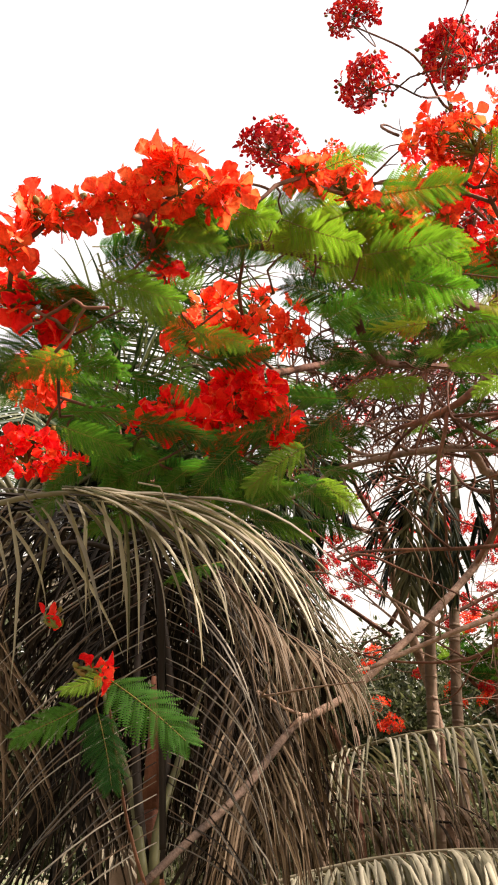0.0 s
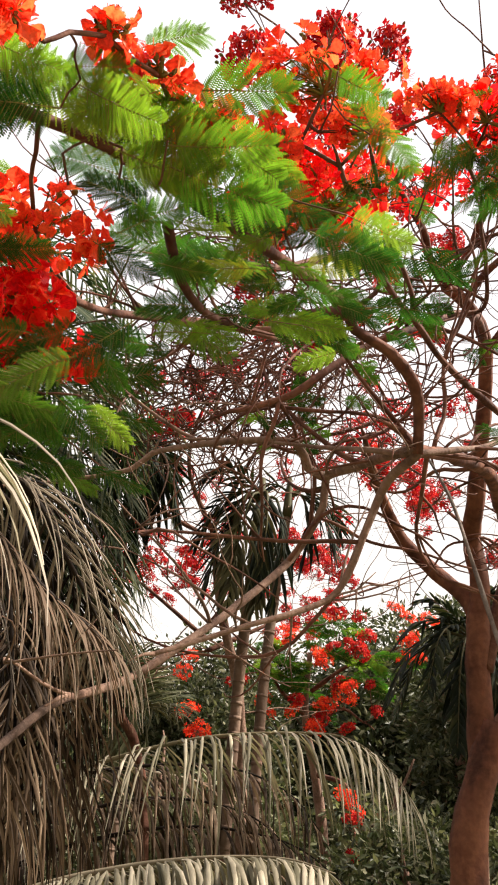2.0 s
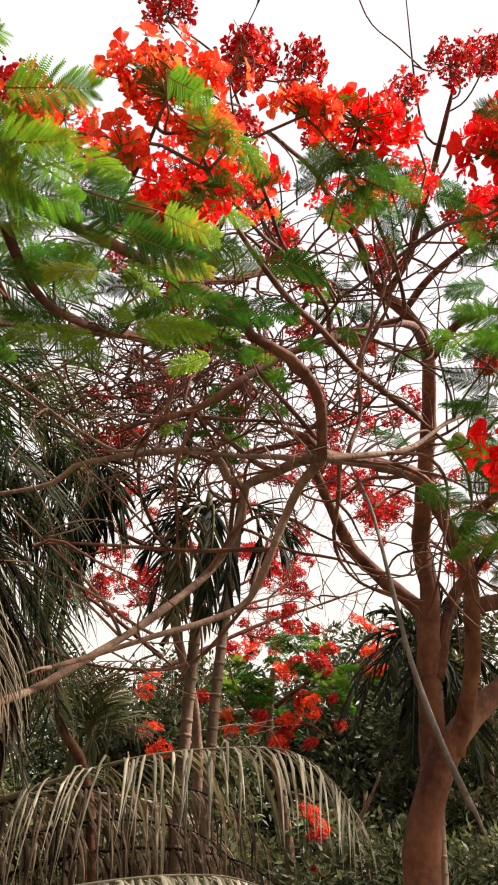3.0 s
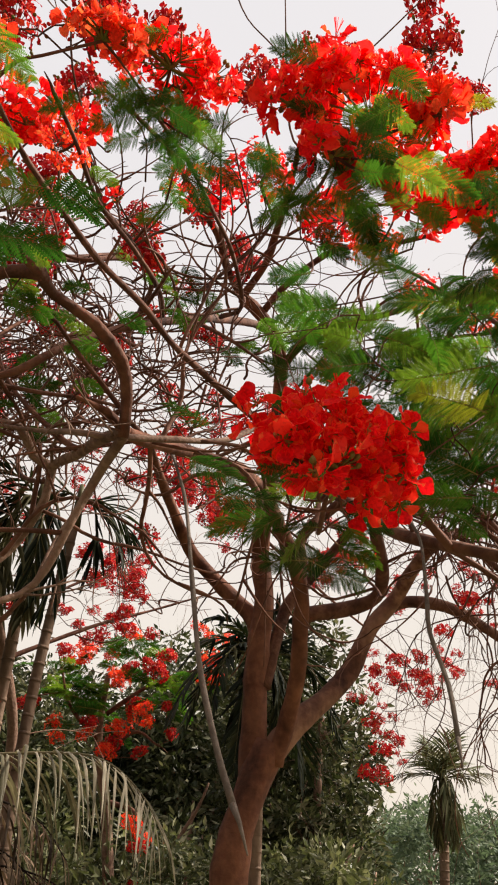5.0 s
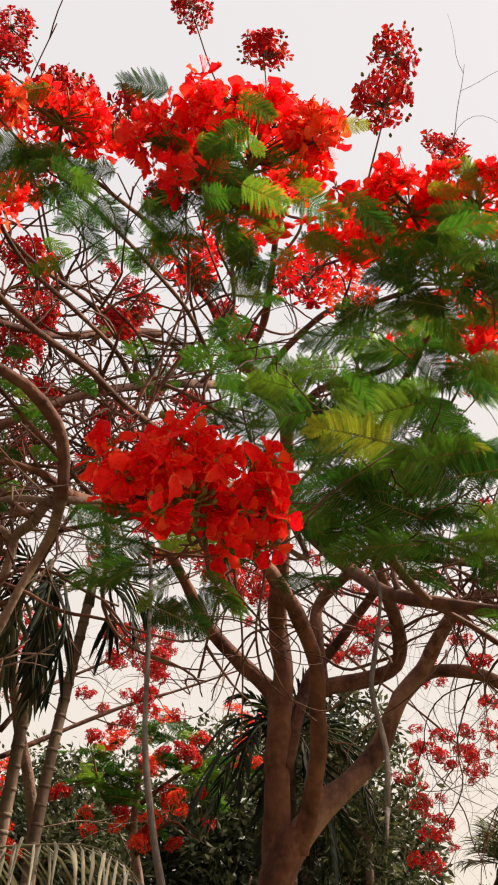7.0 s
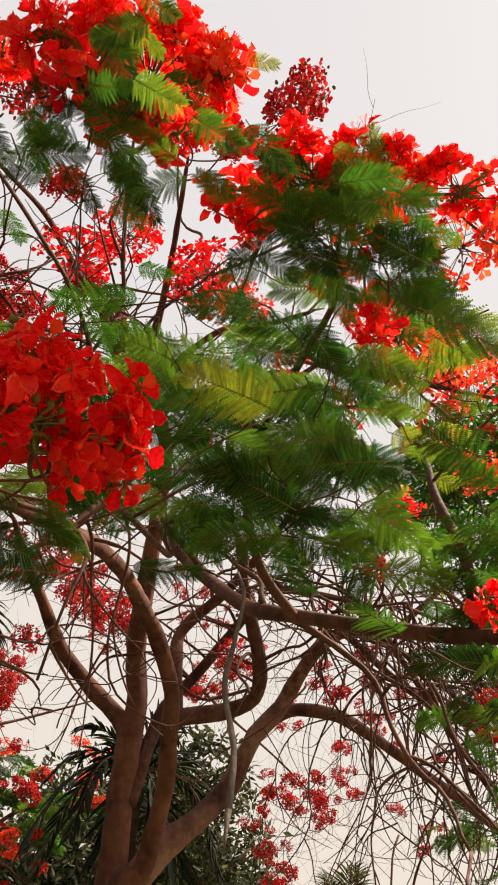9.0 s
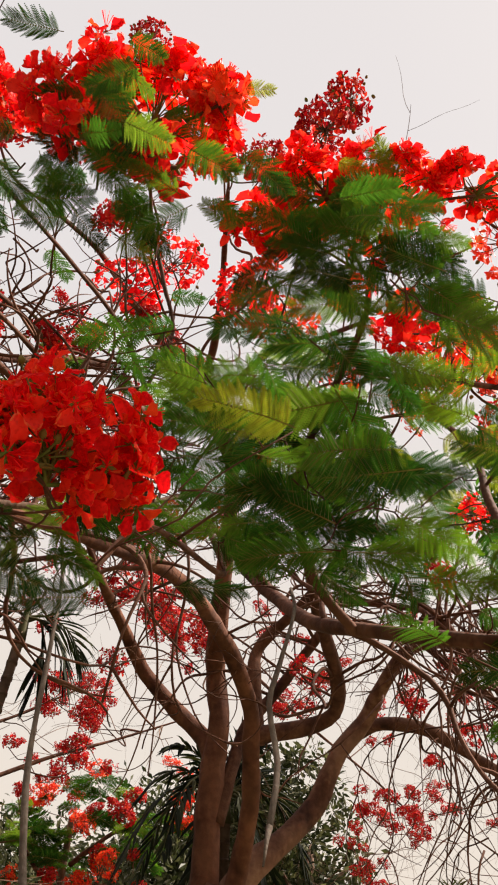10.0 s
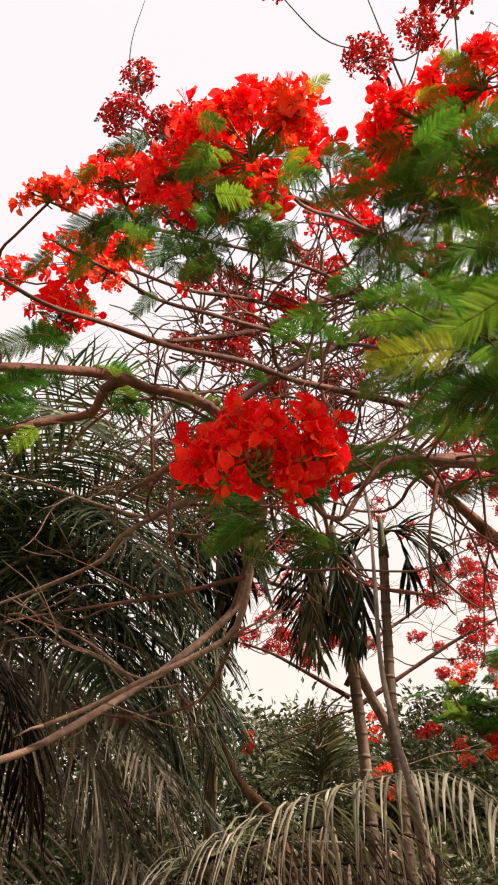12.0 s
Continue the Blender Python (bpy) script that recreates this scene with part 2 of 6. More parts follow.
def limb(tree, points, r0, r1, name="branch", mat=None, sides=9, label="", rough=0.22, joins=True):
    pts = spline(points, max(0.05, r0 * 0.9))
    s = Sheet()
    tube(s, pts, r0, r1, sides, rough)
    way = (pts[-1] - pts[-2]).normalized()
    if r1 < 0.03:
        tube(s, [pts[-1], pts[-1] + way * r1 * 6 + Vector((0, 0, r1)), pts[-1] + way * r1 * 14], r1, r1 * 0.25, sides, rough)
    if joins:
        n = len(pts)
        WOOD.extend((p, r0 + (r1 - r0) * i / (n - 1)) for i, p in enumerate(pts))
    return under(name, s.mesh(name, [mat or BARK]), tree, label)


def joint(p, reach=3.0, heavy=1.0):
    """The limb point from which a twig to p most likely grows."""
    p = Vector(p)
    return min(WOOD, key=lambda q: (q[0] - p).length + 0.8 * max(0, q[0].z - p.z) + (0.3 if q[1] > 0.06 else 0))


def twig_to(sheet, p, r1, rnd, sag=0.12, r0=None):
    q, r = joint(p)
    p = Vector(p)
    gap = (p - q).length
    if gap < 0.03:
        return
    mid = (p + q) / 2 + Vector((rnd.gauss(0, 1), rnd.gauss(0, 1), rnd.gauss(0, 0.6) - 0.6)) * gap * sag
    near = q.lerp(mid, 0.5) + Vector((rnd.gauss(0, 1), rnd.gauss(0, 1), rnd.gauss(0, 1))) * gap * 0.06
    pts = spline([q, near, mid, p], 0.05)
    start = min(r * 0.9, r0 if r0 else r1 + 0.0045 * gap)
    tube(sheet, pts, start, r1, 6, 0.15)
    WOOD.extend((a, start + (r1 - start) * i / len(pts)) for i, a in enumerate(pts) if i % 2 == 0)


def twig_part(tree, p, r1, rnd, sag=0.12):
    s = Sheet()
    twig_to(s, p, r1, rnd, sag)
    if s.v:
        under("twig", s.mesh("twig", [BARK]), tree)


# -- blossom --
def petal(sheet, base, way, up, size, rnd, slot, fine):
    """A clawed, spoon-shaped petal with a crinkled edge."""
    side = way.cross(up).normalized()
    up = side.cross(way).normalized()
    if fine:
        rows = ((0, 0.03), (0.3, 0.045), (0.44, 0.17), (0.58, 0.3), (0.72, 0.365), (0.85, 0.345), (0.95, 0.23), (1.0, 0.09))
        cols = (-1, -0.66, -0.33, 0, 0.33, 0.66, 1)
    else:
        rows, cols = ((0, 0.05), (0.35, 0.09), (0.68, 0.36), (1.0, 0.15)), (-1, 0, 1)
    curl, cup = rnd.uniform(-0.5, 0.9), rnd.uniform(-0.25, 0.75)
    ph, lob = rnd.uniform(0, 6.28), rnd.uniform(1.6, 2.8)
    wide = rnd.uniform(0.78, 1.1)
    verts = []
    for u, w in rows:
        for c in cols:
            edge = max(abs(c), (u - 0.5) * 1.7) if u > 0.4 else 0
            ruff = 0.085 * edge * math.sin(lob * (u * 5 + c * 3.2) + ph) + rnd.uniform(-0.045, 0.045) * edge
            crease = -0.03 * (1 - abs(c)) * (u > 0.4)
            verts.append(base + size * (way * (u - 0.06 * c * c * u) + side * w * wide * c + up * (-curl * u * u * 0.6 + cup * c * c * w + ruff + crease)))
    k = len(cols)
    faces = [(i * k + j, i * k + j + 1, (i + 1) * k + j + 1, (i + 1) * k + j) for i in range(len(rows) - 1) for j in range(k - 1)]
    if fine:
        rim = {f for f in faces if f[0] // k >= len(rows) - 3 and (f[0] // k >= len(rows) - 2 or f[0] % k in (0, k - 2))}
        sheet.add(verts, [f for f in faces if f not in rim], slot)
        sheet.f.extend(tuple(i + len(sheet.v) - len(verts) for i in f) for f in faces if f in rim)
        sheet.m.extend([4] * len(rim))
    else:
        sheet.add(verts, faces, slot)


def bloom(sheet, base, axis, size, rnd, fine):
    """One open flower: four red petals, one streaked, sepals and long stamens."""
    axis = Vector(axis).normalized()
    a = axis.orthogonal().normalized()
    b = axis.cross(a)
    turn = rnd.uniform(0, 6.28)
    for i in range(5):
        t = turn + i * 1.2566 + rnd.uniform(-0.25, 0.25)
        out = a * math.cos(t) + b * math.sin(t)
        open_ = rnd.uniform(0.6, 1.75)
        way = (out * math.sin(open_) + axis * math.cos(open_)).normalized()
        petal(sheet, base, way, axis, size * rnd.uniform(0.85, 1.12) * (0.8 if i == 0 else 1), rnd, 1 if i == 0 else 0, fine)
    if fine:
        for i in range(5):
            t = turn + 0.6 + i * 1.2566
            out = a * math.cos(t) + b * math.sin(t)
            w = out.cross(axis) * size * 0.08
            tip = base + (out * 0.85 + axis * 0.1) * size * 0.42
            mid = base + (out * 0.5 + axis * 0.05) * size * 0.3
            sheet.add([base, mid - w, tip, mid + w], [(0, 1, 2, 3)], 2)
        for i in range(10):
            t = rnd.uniform(0, 6.28)
            out = (a * math.cos(t) + b * math.sin(t)) * 0.22 + axis
            w = size * 0.014 * out.cross(a).normalized()
            m = base + out * size * 0.35
            e = base + out * size * 0.85 + (a * math.cos(t) + b * math.sin(t)) * size * 0.1
            sheet.add([base - w, base + w, m + w, m - w, e - w, e + w], [(0, 1, 2, 3), (3, 2, 5, 4)], 3)


def bud(sheet, p, way, r, slot):
    way = Vector(way).normalized()
    a = way.orthogonal().normalized()
    b = way.cross(a)
    rings = ((0, 0.25), (0.6, 0.95), (1.4, 1.0), (2.1, 0.55), (2.5, 0.05))
    verts = [p + way * r * h + (a * math.cos(i * 1.2566) + b * math.sin(i * 1.2566)) * r * w for h, w in rings for i in range(5)]
    faces = [(j * 5 + i, j * 5 + (i + 1) % 5, j * 5 + 5 + (i + 1) % 5, j * 5 + 5 + i) for j in range(4) for i in range(5)]
    sheet.add(verts, faces, slot)


FLOWER = {}
for tone, mat in (("red", PETAL), ("orange", PETAL_ORANGE)):
    FLOWER[tone] = []
    for i in range(8):
        s = Sheet()
        bloom(s, Vector((0, 0, 0)), (0, 0, 1), 1.0, random.Random(40 + i), True)
        FLOWER[tone].append(s.mesh("flower", [mat, STANDARD, CALYX, mat, PETAL_RIM]))


s = Sheet()
bud(s, Vector((0, 0, 0)), (0, 0, 1), 1.0, 0)
BUD = s.mesh("bud", [CALYX])


def dome(rnd, flat):
    """A direction over an upright dome, now and then below its rim."""
    z = rnd.uniform(-0.6, 1.0) * flat
    t = rnd.uniform(0, 6.28)
    c = math.sqrt(max(0.05, 1 - min(1, z * z)))
    return Vector((c * math.cos(t), c * math.sin(t), z))


def truss(tree, at, size, count, tone="red", flat=0.8, petal_size=0.058, buds=8, seed=0, twig=True, loose=0.25, low=-0.9, deep=0.7):
    """A near blossom truss: stalks, buds and every flower a mesh of its own."""
    rnd = random.Random(seed * 31 + 5)
    at, r = Vector(at), max(0.02, size / 2 - petal_size * 0.5)
    s = Sheet()
    hub = at - Vector((0, 0, r * flat * 0.55))
    if twig:
        twig_part(tree, hub, 0.0035, rnd, 0.06)
    lumps = [Vector((rnd.gauss(0, 1), rnd.gauss(0, 1), rnd.gauss(0, 0.7))).normalized() for k in range(7)]
    places, budding = [], []
    for i in range(count):
        z = rnd.uniform(low, 1.0)
        t = rnd.uniform(0, 6.28)
        w = math.sqrt(max(0.0, 1 - z * z))
        d = Vector((w * math.cos(t), w * math.sin(t), z))
        swell = 1 + loose * (max(d.dot(k) for k in lumps) - 0.75)
        reach = rnd.uniform(0.5 if low < -0.5 else 0.66, 1.0) ** 0.5 * swell
        if rnd.random() < 0.12:
            reach *= 1 + loose
        p = at + Vector((d.x * r, d.y * r * deep, d.z * r * (flat if z > 0 else flat * 0.75))) * reach
        inner = hub.lerp(at, rnd.uniform(0.3, 1.0))
        if i % 4 == 0:
            tube(s, [inner, inner.lerp(p, 0.6) + Vector((rnd.gauss(0, 0.004), rnd.gauss(0, 0.004), 0.004)), p], 0.0016, 0.0011, 4)
        places.append((p, d * 0.9 + Vector((rnd.gauss(0, 0.45), rnd.gauss(0, 0.45), rnd.gauss(0.05, 0.35)))))
    for i in range(buds):
        t = rnd.uniform(0, 6.28)
        d = Vector((math.cos(t) * 0.75, math.sin(t) * 0.75, rnd.uniform(0.1, 0.95)))
        p = at + Vector((d.x * r, d.y * r * deep, d.z * r * flat)) * rnd.uniform(0.9, 1.25)
        tube(s, [at, at.lerp(p, 0.7), p], 0.0016, 0.0013, 4)
        budding.append((p, d + Vector((0, 0, 0.5)), rnd.uniform(0.004, 0.0065)))
    for k in range(5 if low < -0.5 else 14):
        p = at + Vector((rnd.gauss(0, 0.4) * r, rnd.gauss(0, 0.4) * r * deep, rnd.uniform(-0.1, 0.4) * r * flat))
        tube(s, spline([hub, hub.lerp(p, 0.5) + Vector((rnd.gauss(0, 0.01), rnd.gauss(0, 0.01), 0)), p], 0.03), 0.0035, 0.002, 5)
    ob = under("flower_head", s.mesh("flower_head", [CALYX]), tree)
    for p, d in places:
        q = d.to_track_quat("Z", "Y").to_matrix().to_4x4() @ Matrix.Rotation(rnd.uniform(0, 6.28), 4, "Z")
        me = rnd.choice(FLOWER[tone])
        f = new("flower", me)
        f.parent = ob
        f.matrix_parent_inverse = ob.matrix_basis.inverted()
        f.matrix_basis = Matrix.Translation(p) @ q @ Matrix.Scale(petal_size * rnd.uniform(0.8, 1.15), 4)
    for p, d, k in budding:
        f = new("bud", BUD)
        f.parent = ob
        f.matrix_basis = Matrix.Translation(p) @ d.to_track_quat("Z", "Y").to_matrix().to_4x4() @ Matrix.Scale(k, 4)
    return ob


def far_truss(name, mat, count, size, petal_size, seed, flat=0.8, droop=0.35):
    """Mesh of a truss seen from some metres: a dome of small blossoms, seed-like buds and stalks."""
    rnd = random.Random(seed)
    s = Sheet()
    r = size / 2
    hub = Vector((0, 0, -r * 0.6))
    for i in range(count):
        d = dome(rnd, 1.0)
        p = Vector((d.x * r, d.y * r, d.z * r * flat)) * rnd.uniform(0.45, 1.0) ** 0.5
        p.x += rnd.gauss(0, r * 0.12)
        p.y += rnd.gauss(0, r * 0.12)
        if i % 2 == 0:
            tube(s, [hub * rnd.random(), p * 0.6 + hub * 0.2, p], 0.003, 0.002, 3, 0, 3)
        bloom(s, p, d + Vector((0, 0, 0.2)), petal_size * rnd.uniform(0.7, 1.15), rnd, False)
    for i in range(count // 3):
        d = dome(rnd, 1.0)
        p = Vector((d.x * r, d.y * r, d.z * r * flat)) * rnd.uniform(0.95, 1.2)
        bud(s, p, d, petal_size * 0.2, 2 if i % 3 else 0)
    return s.mesh(name, [mat, STANDARD if mat is PETAL_ORANGE else mat, CALYX, TWIG])


TRUSS_MID = [far_truss("blossom", PETAL, 52, 0.36, 0.05, 100 + i) for i in range(4)]
TRUSS_ORANGE = [far_truss("blossom", PETAL_ORANGE, 52, 0.36, 0.05, 120 + i) for i in range(4)]
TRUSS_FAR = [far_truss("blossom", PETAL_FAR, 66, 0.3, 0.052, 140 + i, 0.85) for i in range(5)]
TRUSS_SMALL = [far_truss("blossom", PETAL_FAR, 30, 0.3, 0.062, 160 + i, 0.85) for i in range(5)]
TRUSS_SETS = {"small": TRUSS_SMALL, "red": TRUSS_MID, "orange": TRUSS_ORANGE, "dark": TRUSS_FAR}


def cluster(tree, at, size, tone="dark", seed=0, twig=True, heads=1):
    """A blossom truss some metres off, in one or more uneven heads, with the twigs that carry it."""
    rnd = random.Random(seed * 17 + int(abs(at[0]) * 100) + int(abs(at[2]) * 37))
    for k in range(heads):
        p = Vector(at)
        w = size
        if heads > 1:
            p = p + Vector((rnd.gauss(0, 0.42), rnd.gauss(0, 0.42), rnd.gauss(0, 0.4))) * size
            w = size * rnd.uniform(0.42, 0.75)
        m = Matrix.Translation(p) @ pose(0, 0, 0, rnd.gauss(0, 20), rnd.gauss(0, 20), rnd.uniform(0, 360)) @ Matrix.Diagonal((w / 0.36 * rnd.uniform(0.8, 1.2), w / 0.36 * rnd.uniform(0.8, 1.2), w / 0.36 * rnd.uniform(0.7, 1.1), 1))
        under("blossom", rnd.choice(TRUSS_SETS[tone]), tree, "", m, "stuff")
        if twig:
            twig_part(tree, p - Vector((0, 0, w * 0.3)), 0.004, rnd)


# -- feathery leaves --
def feather(pairs, leaflets, droop, seed, mat, fine=True):
    """A twice-feathered leaf, 1 long, along x, its face up."""
    rnd = random.Random(seed)
    s = Sheet()

    def mid(u):
        return Vector((u * (1 - 0.25 * droop * u), 0.05 * math.sin(u * 2 + seed), -droop * 0.5 * u * u))

    tube(s, [mid(i / 6) for i in range(7)], 0.009, 0.003, 3, 0, 1)
    for i in range(pairs):
        u = 0.1 + 0.88 * i / (pairs - 1)
        ln = (0.27 * math.sin(math.pi * (0.22 + 0.66 * u)) + 0.05) * rnd.uniform(0.88, 1.1)
        for sgn in (-1, 1):
            if rnd.random() < 0.03:
                continue
            p0 = mid(u)
            ang = radians(66 - 30 * u + rnd.uniform(-5, 5))
            way = Vector((math.cos(ang), sgn * math.sin(ang), rnd.uniform(-0.12, 0.16)))
            sag = rnd.uniform(0.1, 0.5)
            tw = rnd.uniform(-0.5, 0.5)
            prev = p0
            for j in range(leaflets):
                v = (j + 0.6) / leaflets
                p = p0 + way * ln * v + Vector((0.05 * ln * v * v, 0, -sag * ln * v * v))
                d = (p - prev).normalized()
                side = Vector((d.y, -d.x, 0.0)).normalized() + Vector((0, 0, tw))
                ll = (0.033 if fine else 0.044) * math.sin(math.pi * (0.2 + 0.72 * v))
                w = d * ln / leaflets * (0.46 if fine else 0.5)
                for k in (-1, 1):
                    tip = p + side * k * ll + d * ll * 0.45 + Vector((0, 0, -0.004))
                    s.add([p - w, p + w, tip + w * 0.3, tip - w * 0.45], [(0, 1, 2, 3)])
                prev = p
            tube(s, [p0, prev], 0.003, 0.0012, 3, 0, 1)
    return s.mesh("leaf", [mat, CALYX], False)


LEAVES = {
    "near": [feather(20, 15, d, i, LEAF) for i, d in enumerate((0.05, 0.2, 0.32, 0.12))],
    "young": [feather(20, 15, d, 20 + i, LEAF_YOUNG) for i, d in enumerate((0.05, 0.18, 0.3))],
    "mid": [feather(15, 9, d, 40 + i, LEAF, False) for i, d in enumerate((0.15, 0.45, 0.8))],
    "mid_young": [feather(15, 9, d, 60 + i, LEAF_YOUNG, False) for i, d in enumerate((0.15, 0.45))],
}


def spray(tree, at, spread, count, kind="near", size=0.3, seed=0, shoots=3, lift=0.02, toward=None):
    """Leafy shoots: twigs from the nearest limb, each with a whorl of feathery leaves."""
    rnd = random.Random(seed * 13 + 3)
    at = Vector(at)
    tips = []
    for i in range(shoots):
        p = at + Vector((rnd.uniform(-1, 1) * spread[0], rnd.uniform(-1, 1) * spread[1], rnd.uniform(-1, 1) * spread[2]))
        twig_part(tree, p, 0.0022, rnd, 0.05)
        tips.append(p)
    for i in range(count):
        p = tips[i % shoots] + Vector((rnd.gauss(0, 0.06), rnd.gauss(0, 0.06), rnd.gauss(0, 0.05)))
        d = Vector((rnd.choice((-1, 1)), rnd.gauss(0.1, 0.45), rnd.gauss(lift, 0.1)))
        if toward:
            d = d + Vector(toward)
        d.normalize()
        side = Vector((0, 0.4, 1)).cross(d).normalized()
        up = d.cross(side)
        m = Matrix((d, side, up)).transposed().to_4x4()
        m = Matrix.Translation(p) @ m @ Matrix.Rotation(rnd.gauss(0, 0.28), 4, "X") @ Matrix.Scale(size * rnd.uniform(0.75, 1.25), 4)
        under("leaf", rnd.choice(LEAVES[kind]), tree, "", m)


def lone_leaf(tree, stalk, tip, kind, seed):
    """One leaf from its stalk to its tip; the high ones show their undersides to the path."""
    rnd = random.Random(900 + seed)
    stalk, d = Vector(stalk), Vector(tip) - Vector(stalk)
    size = d.length
    d.normalize()
    face = Vector((rnd.gauss(0, 0.15), 0.5, 1)) if stalk.z > 2 else Vector((rnd.gauss(0, 0.2), -1, 0.45))
    side = face.cross(d).normalized()
    m = Matrix((d, side, d.cross(side))).transposed().to_4x4()
    under("leaf", LEAVES[kind][0], tree, "", Matrix.Translation(stalk) @ m @ Matrix.Scale(size, 4))
    twig_part(tree, stalk, 0.0015, rnd, 0.05)


def thicket(tree, where, count, length, r, seed, mat=None, lift=0.03, bend=0.32, sub=3, name="brushwood"):
    """Bare crooked twigs that grow from the limbs inside a box (low corner, high corner)."""
    rnd = random.Random(seed)
    lo, hi = where
    inside = [q for q in WOOD if q[1] < 0.05 and all(lo[i] <= q[0][i] <= hi[i] for i in range(3))]
    if not inside:
        return None
    s = Sheet()
    for i in range(count):
        q, rq = rnd.choice(inside)
        way = Vector((rnd.gauss(0, 1), rnd.gauss(0, 1), rnd.gauss(0.3, 0.8)))
        ln = length * rnd.uniform(0.5, 1.4)
        r0 = min(rq * 0.7, r * rnd.uniform(0.6, 1.3))
        pts = wander(q, way, ln, 0.06, bend, lift, rnd)
        tube(s, pts, r0, r0 * 0.35, 5, 0.2)
        for j in range(sub):
            k = rnd.randrange(len(pts) // 3, len(pts))
            way2 = (pts[k] - pts[k - 1]).normalized() + Vector((rnd.gauss(0, 0.7), rnd.gauss(0, 0.7), rnd.gauss(0, 0.7)))
            p2 = wander(pts[k], way2, ln * rnd.uniform(0.25, 0.6), 0.05, bend, lift, rnd)
            tube(s, p2, r0 * 0.5, r0 * 0.2, 4)
            if rnd.random() < 0.5:
                WOOD.append((p2[-1], r0 * 0.2))
    return under(name, s.mesh(name, [mat or TWIG]), tree, "", None, "stuff")


# -- palms --
def strip(sheet, base, way, up, length, width, droop, rnd, slot=0, parts=5, fold=0.35, broken=0.0):
    """A long folded leaflet that bends down under its weight."""
    p, d = Vector(base), Vector(way).normalized()
    verts = []
    step = length / parts
    for i in range(parts + 1):
        u = i / parts
        w = width * (0.35 + 1.6 * u) if u < 0.3 else width * (1 - ((u - 0.3) / 0.7) ** 1.6) * 0.9 + width * 0.04
        side = d.cross(up)
        side = side.normalized() if side.length > 0.02 else d.orthogonal().normalized()
        n = side.cross(d)
        verts += [p - side * w / 2 - n * w * fold, p + n * 0.001, p + side * w / 2 - n * w * fold]
        bend = droop * (0.5 + u) / parts
        if broken and rnd.random() < broken:
            bend += rnd.uniform(0.3, 1.0)
        d = (d + Vector((rnd.gauss(0, 0.03), rnd.gauss(0, 0.03), -bend * 2.2))).normalized()
        p = p + d * step
    faces = []
    for i in range(parts):
        k = i * 3
        faces += [(k, k + 1, k + 4, k + 3), (k + 1, k + 2, k + 5, k + 4)]
    sheet.add(verts, faces, slot)


def frond(palm, points, r, pairs, length, width, mats, seed, droop=0.5, split=False, vee=0.35, sweep=0.8, ragged=0.1, start=0.12, broken=0.05, name="frond", label="", sag=0.0, parts=5):
    """A feather palm frond along its midrib; split: every leaflet is a mesh of its own."""
    rnd = random.Random(seed)
    pts = spline(points, 0.04)
    n = len(pts)
    s = Sheet()
    tube(s, pts, r, r * 0.15, 6, 0.1, 1)
    made = []
    for i in range(pairs):
        u = start + (0.985 - start) * i / (pairs - 1)
        k = min(n - 2, max(1, int(u * (n - 1))))
        p, d = pts[k], (pts[k + 1] - pts[k - 1]).normalized()
        side = d.cross(Vector((0, 0, 1)))
        side = side.normalized() if side.length > 0.1 else Vector((1, 0, 0))
        up = side.cross(d).normalized()
        ln = length * (0.55 + 0.6 * math.sin(math.pi * min(1, 0.12 + 0.8 * u))) * (1 if u < 0.8 else 1 - 1.6 * (u - 0.8))
        for sgn in (-1, 1):
            if rnd.random() < ragged * 0.5:
                continue
            way = side * sgn + d * sweep * (0.6 + 0.7 * u) + up * (vee + rnd.gauss(0, 0.08)) + Vector((rnd.gauss(0, 0.06), rnd.gauss(0, 0.06), rnd.gauss(0, 0.05)))
            one = Sheet() if split else s
            strip(one, p, way, up, ln * rnd.uniform(0.85, 1.08) * (rnd.uniform(0.4, 0.8) if rnd.random() < ragged else 1), width * rnd.uniform(0.8, 1.2), droop * rnd.uniform(0.7, 1.35) + sag * u, rnd, 0, parts, 0.35, broken)
            if split:
                made.append(one)
    ob = under(name, s.mesh(name, mats), palm, label)
    for one in made:
        f = new("leaflet", one.mesh("leaflet", [mats[0]]))
        f.parent = ob
    return ob


# -- broad-leaved crowns --
def crown(sheet, middle, size, clumps, per, leaf, rnd, slot=0, drop=0.0):
    """Many small pointed leaves in uneven clumps round a middle, with gaps between them."""
    middle = Vector(middle)
    for c in range(clumps):
        d = Vector((rnd.gauss(0, 1), rnd.gauss(0, 1), rnd.gauss(0, 1)))
        d = d.normalized() * rnd.uniform(0.35, 1.0) ** 0.5
        at = middle + Vector((d.x * size[0], d.y * size[1], d.z * size[2]))
        rr = min(size) * rnd.uniform(0.14, 0.3)
        for i in range(per):
            e = Vector((rnd.gauss(0, 1), rnd.gauss(0, 1), rnd.gauss(0, 0.8)))
            p = at + e * rr * 0.48
            way = (e.normalized() + Vector((0, 0, -drop)) + Vector((rnd.gauss(0, 0.4), rnd.gauss(0, 0.4), rnd.gauss(0, 0.4)))).normalized()
            side = way.cross(Vector((rnd.gauss(0, 1), rnd.gauss(0, 1), rnd.gauss(0.6, 1)))).normalized()
            k = leaf * rnd.uniform(0.7, 1.3)
            n = side.cross(way)
            sheet.add([p, p + way * k * 0.45 + side * k * 0.2 + n * k * 0.05, p + way * k, p + way * k * 0.45 - side * k * 0.2 + n * k * 0.05], [(0, 1, 2, 3)], slot)


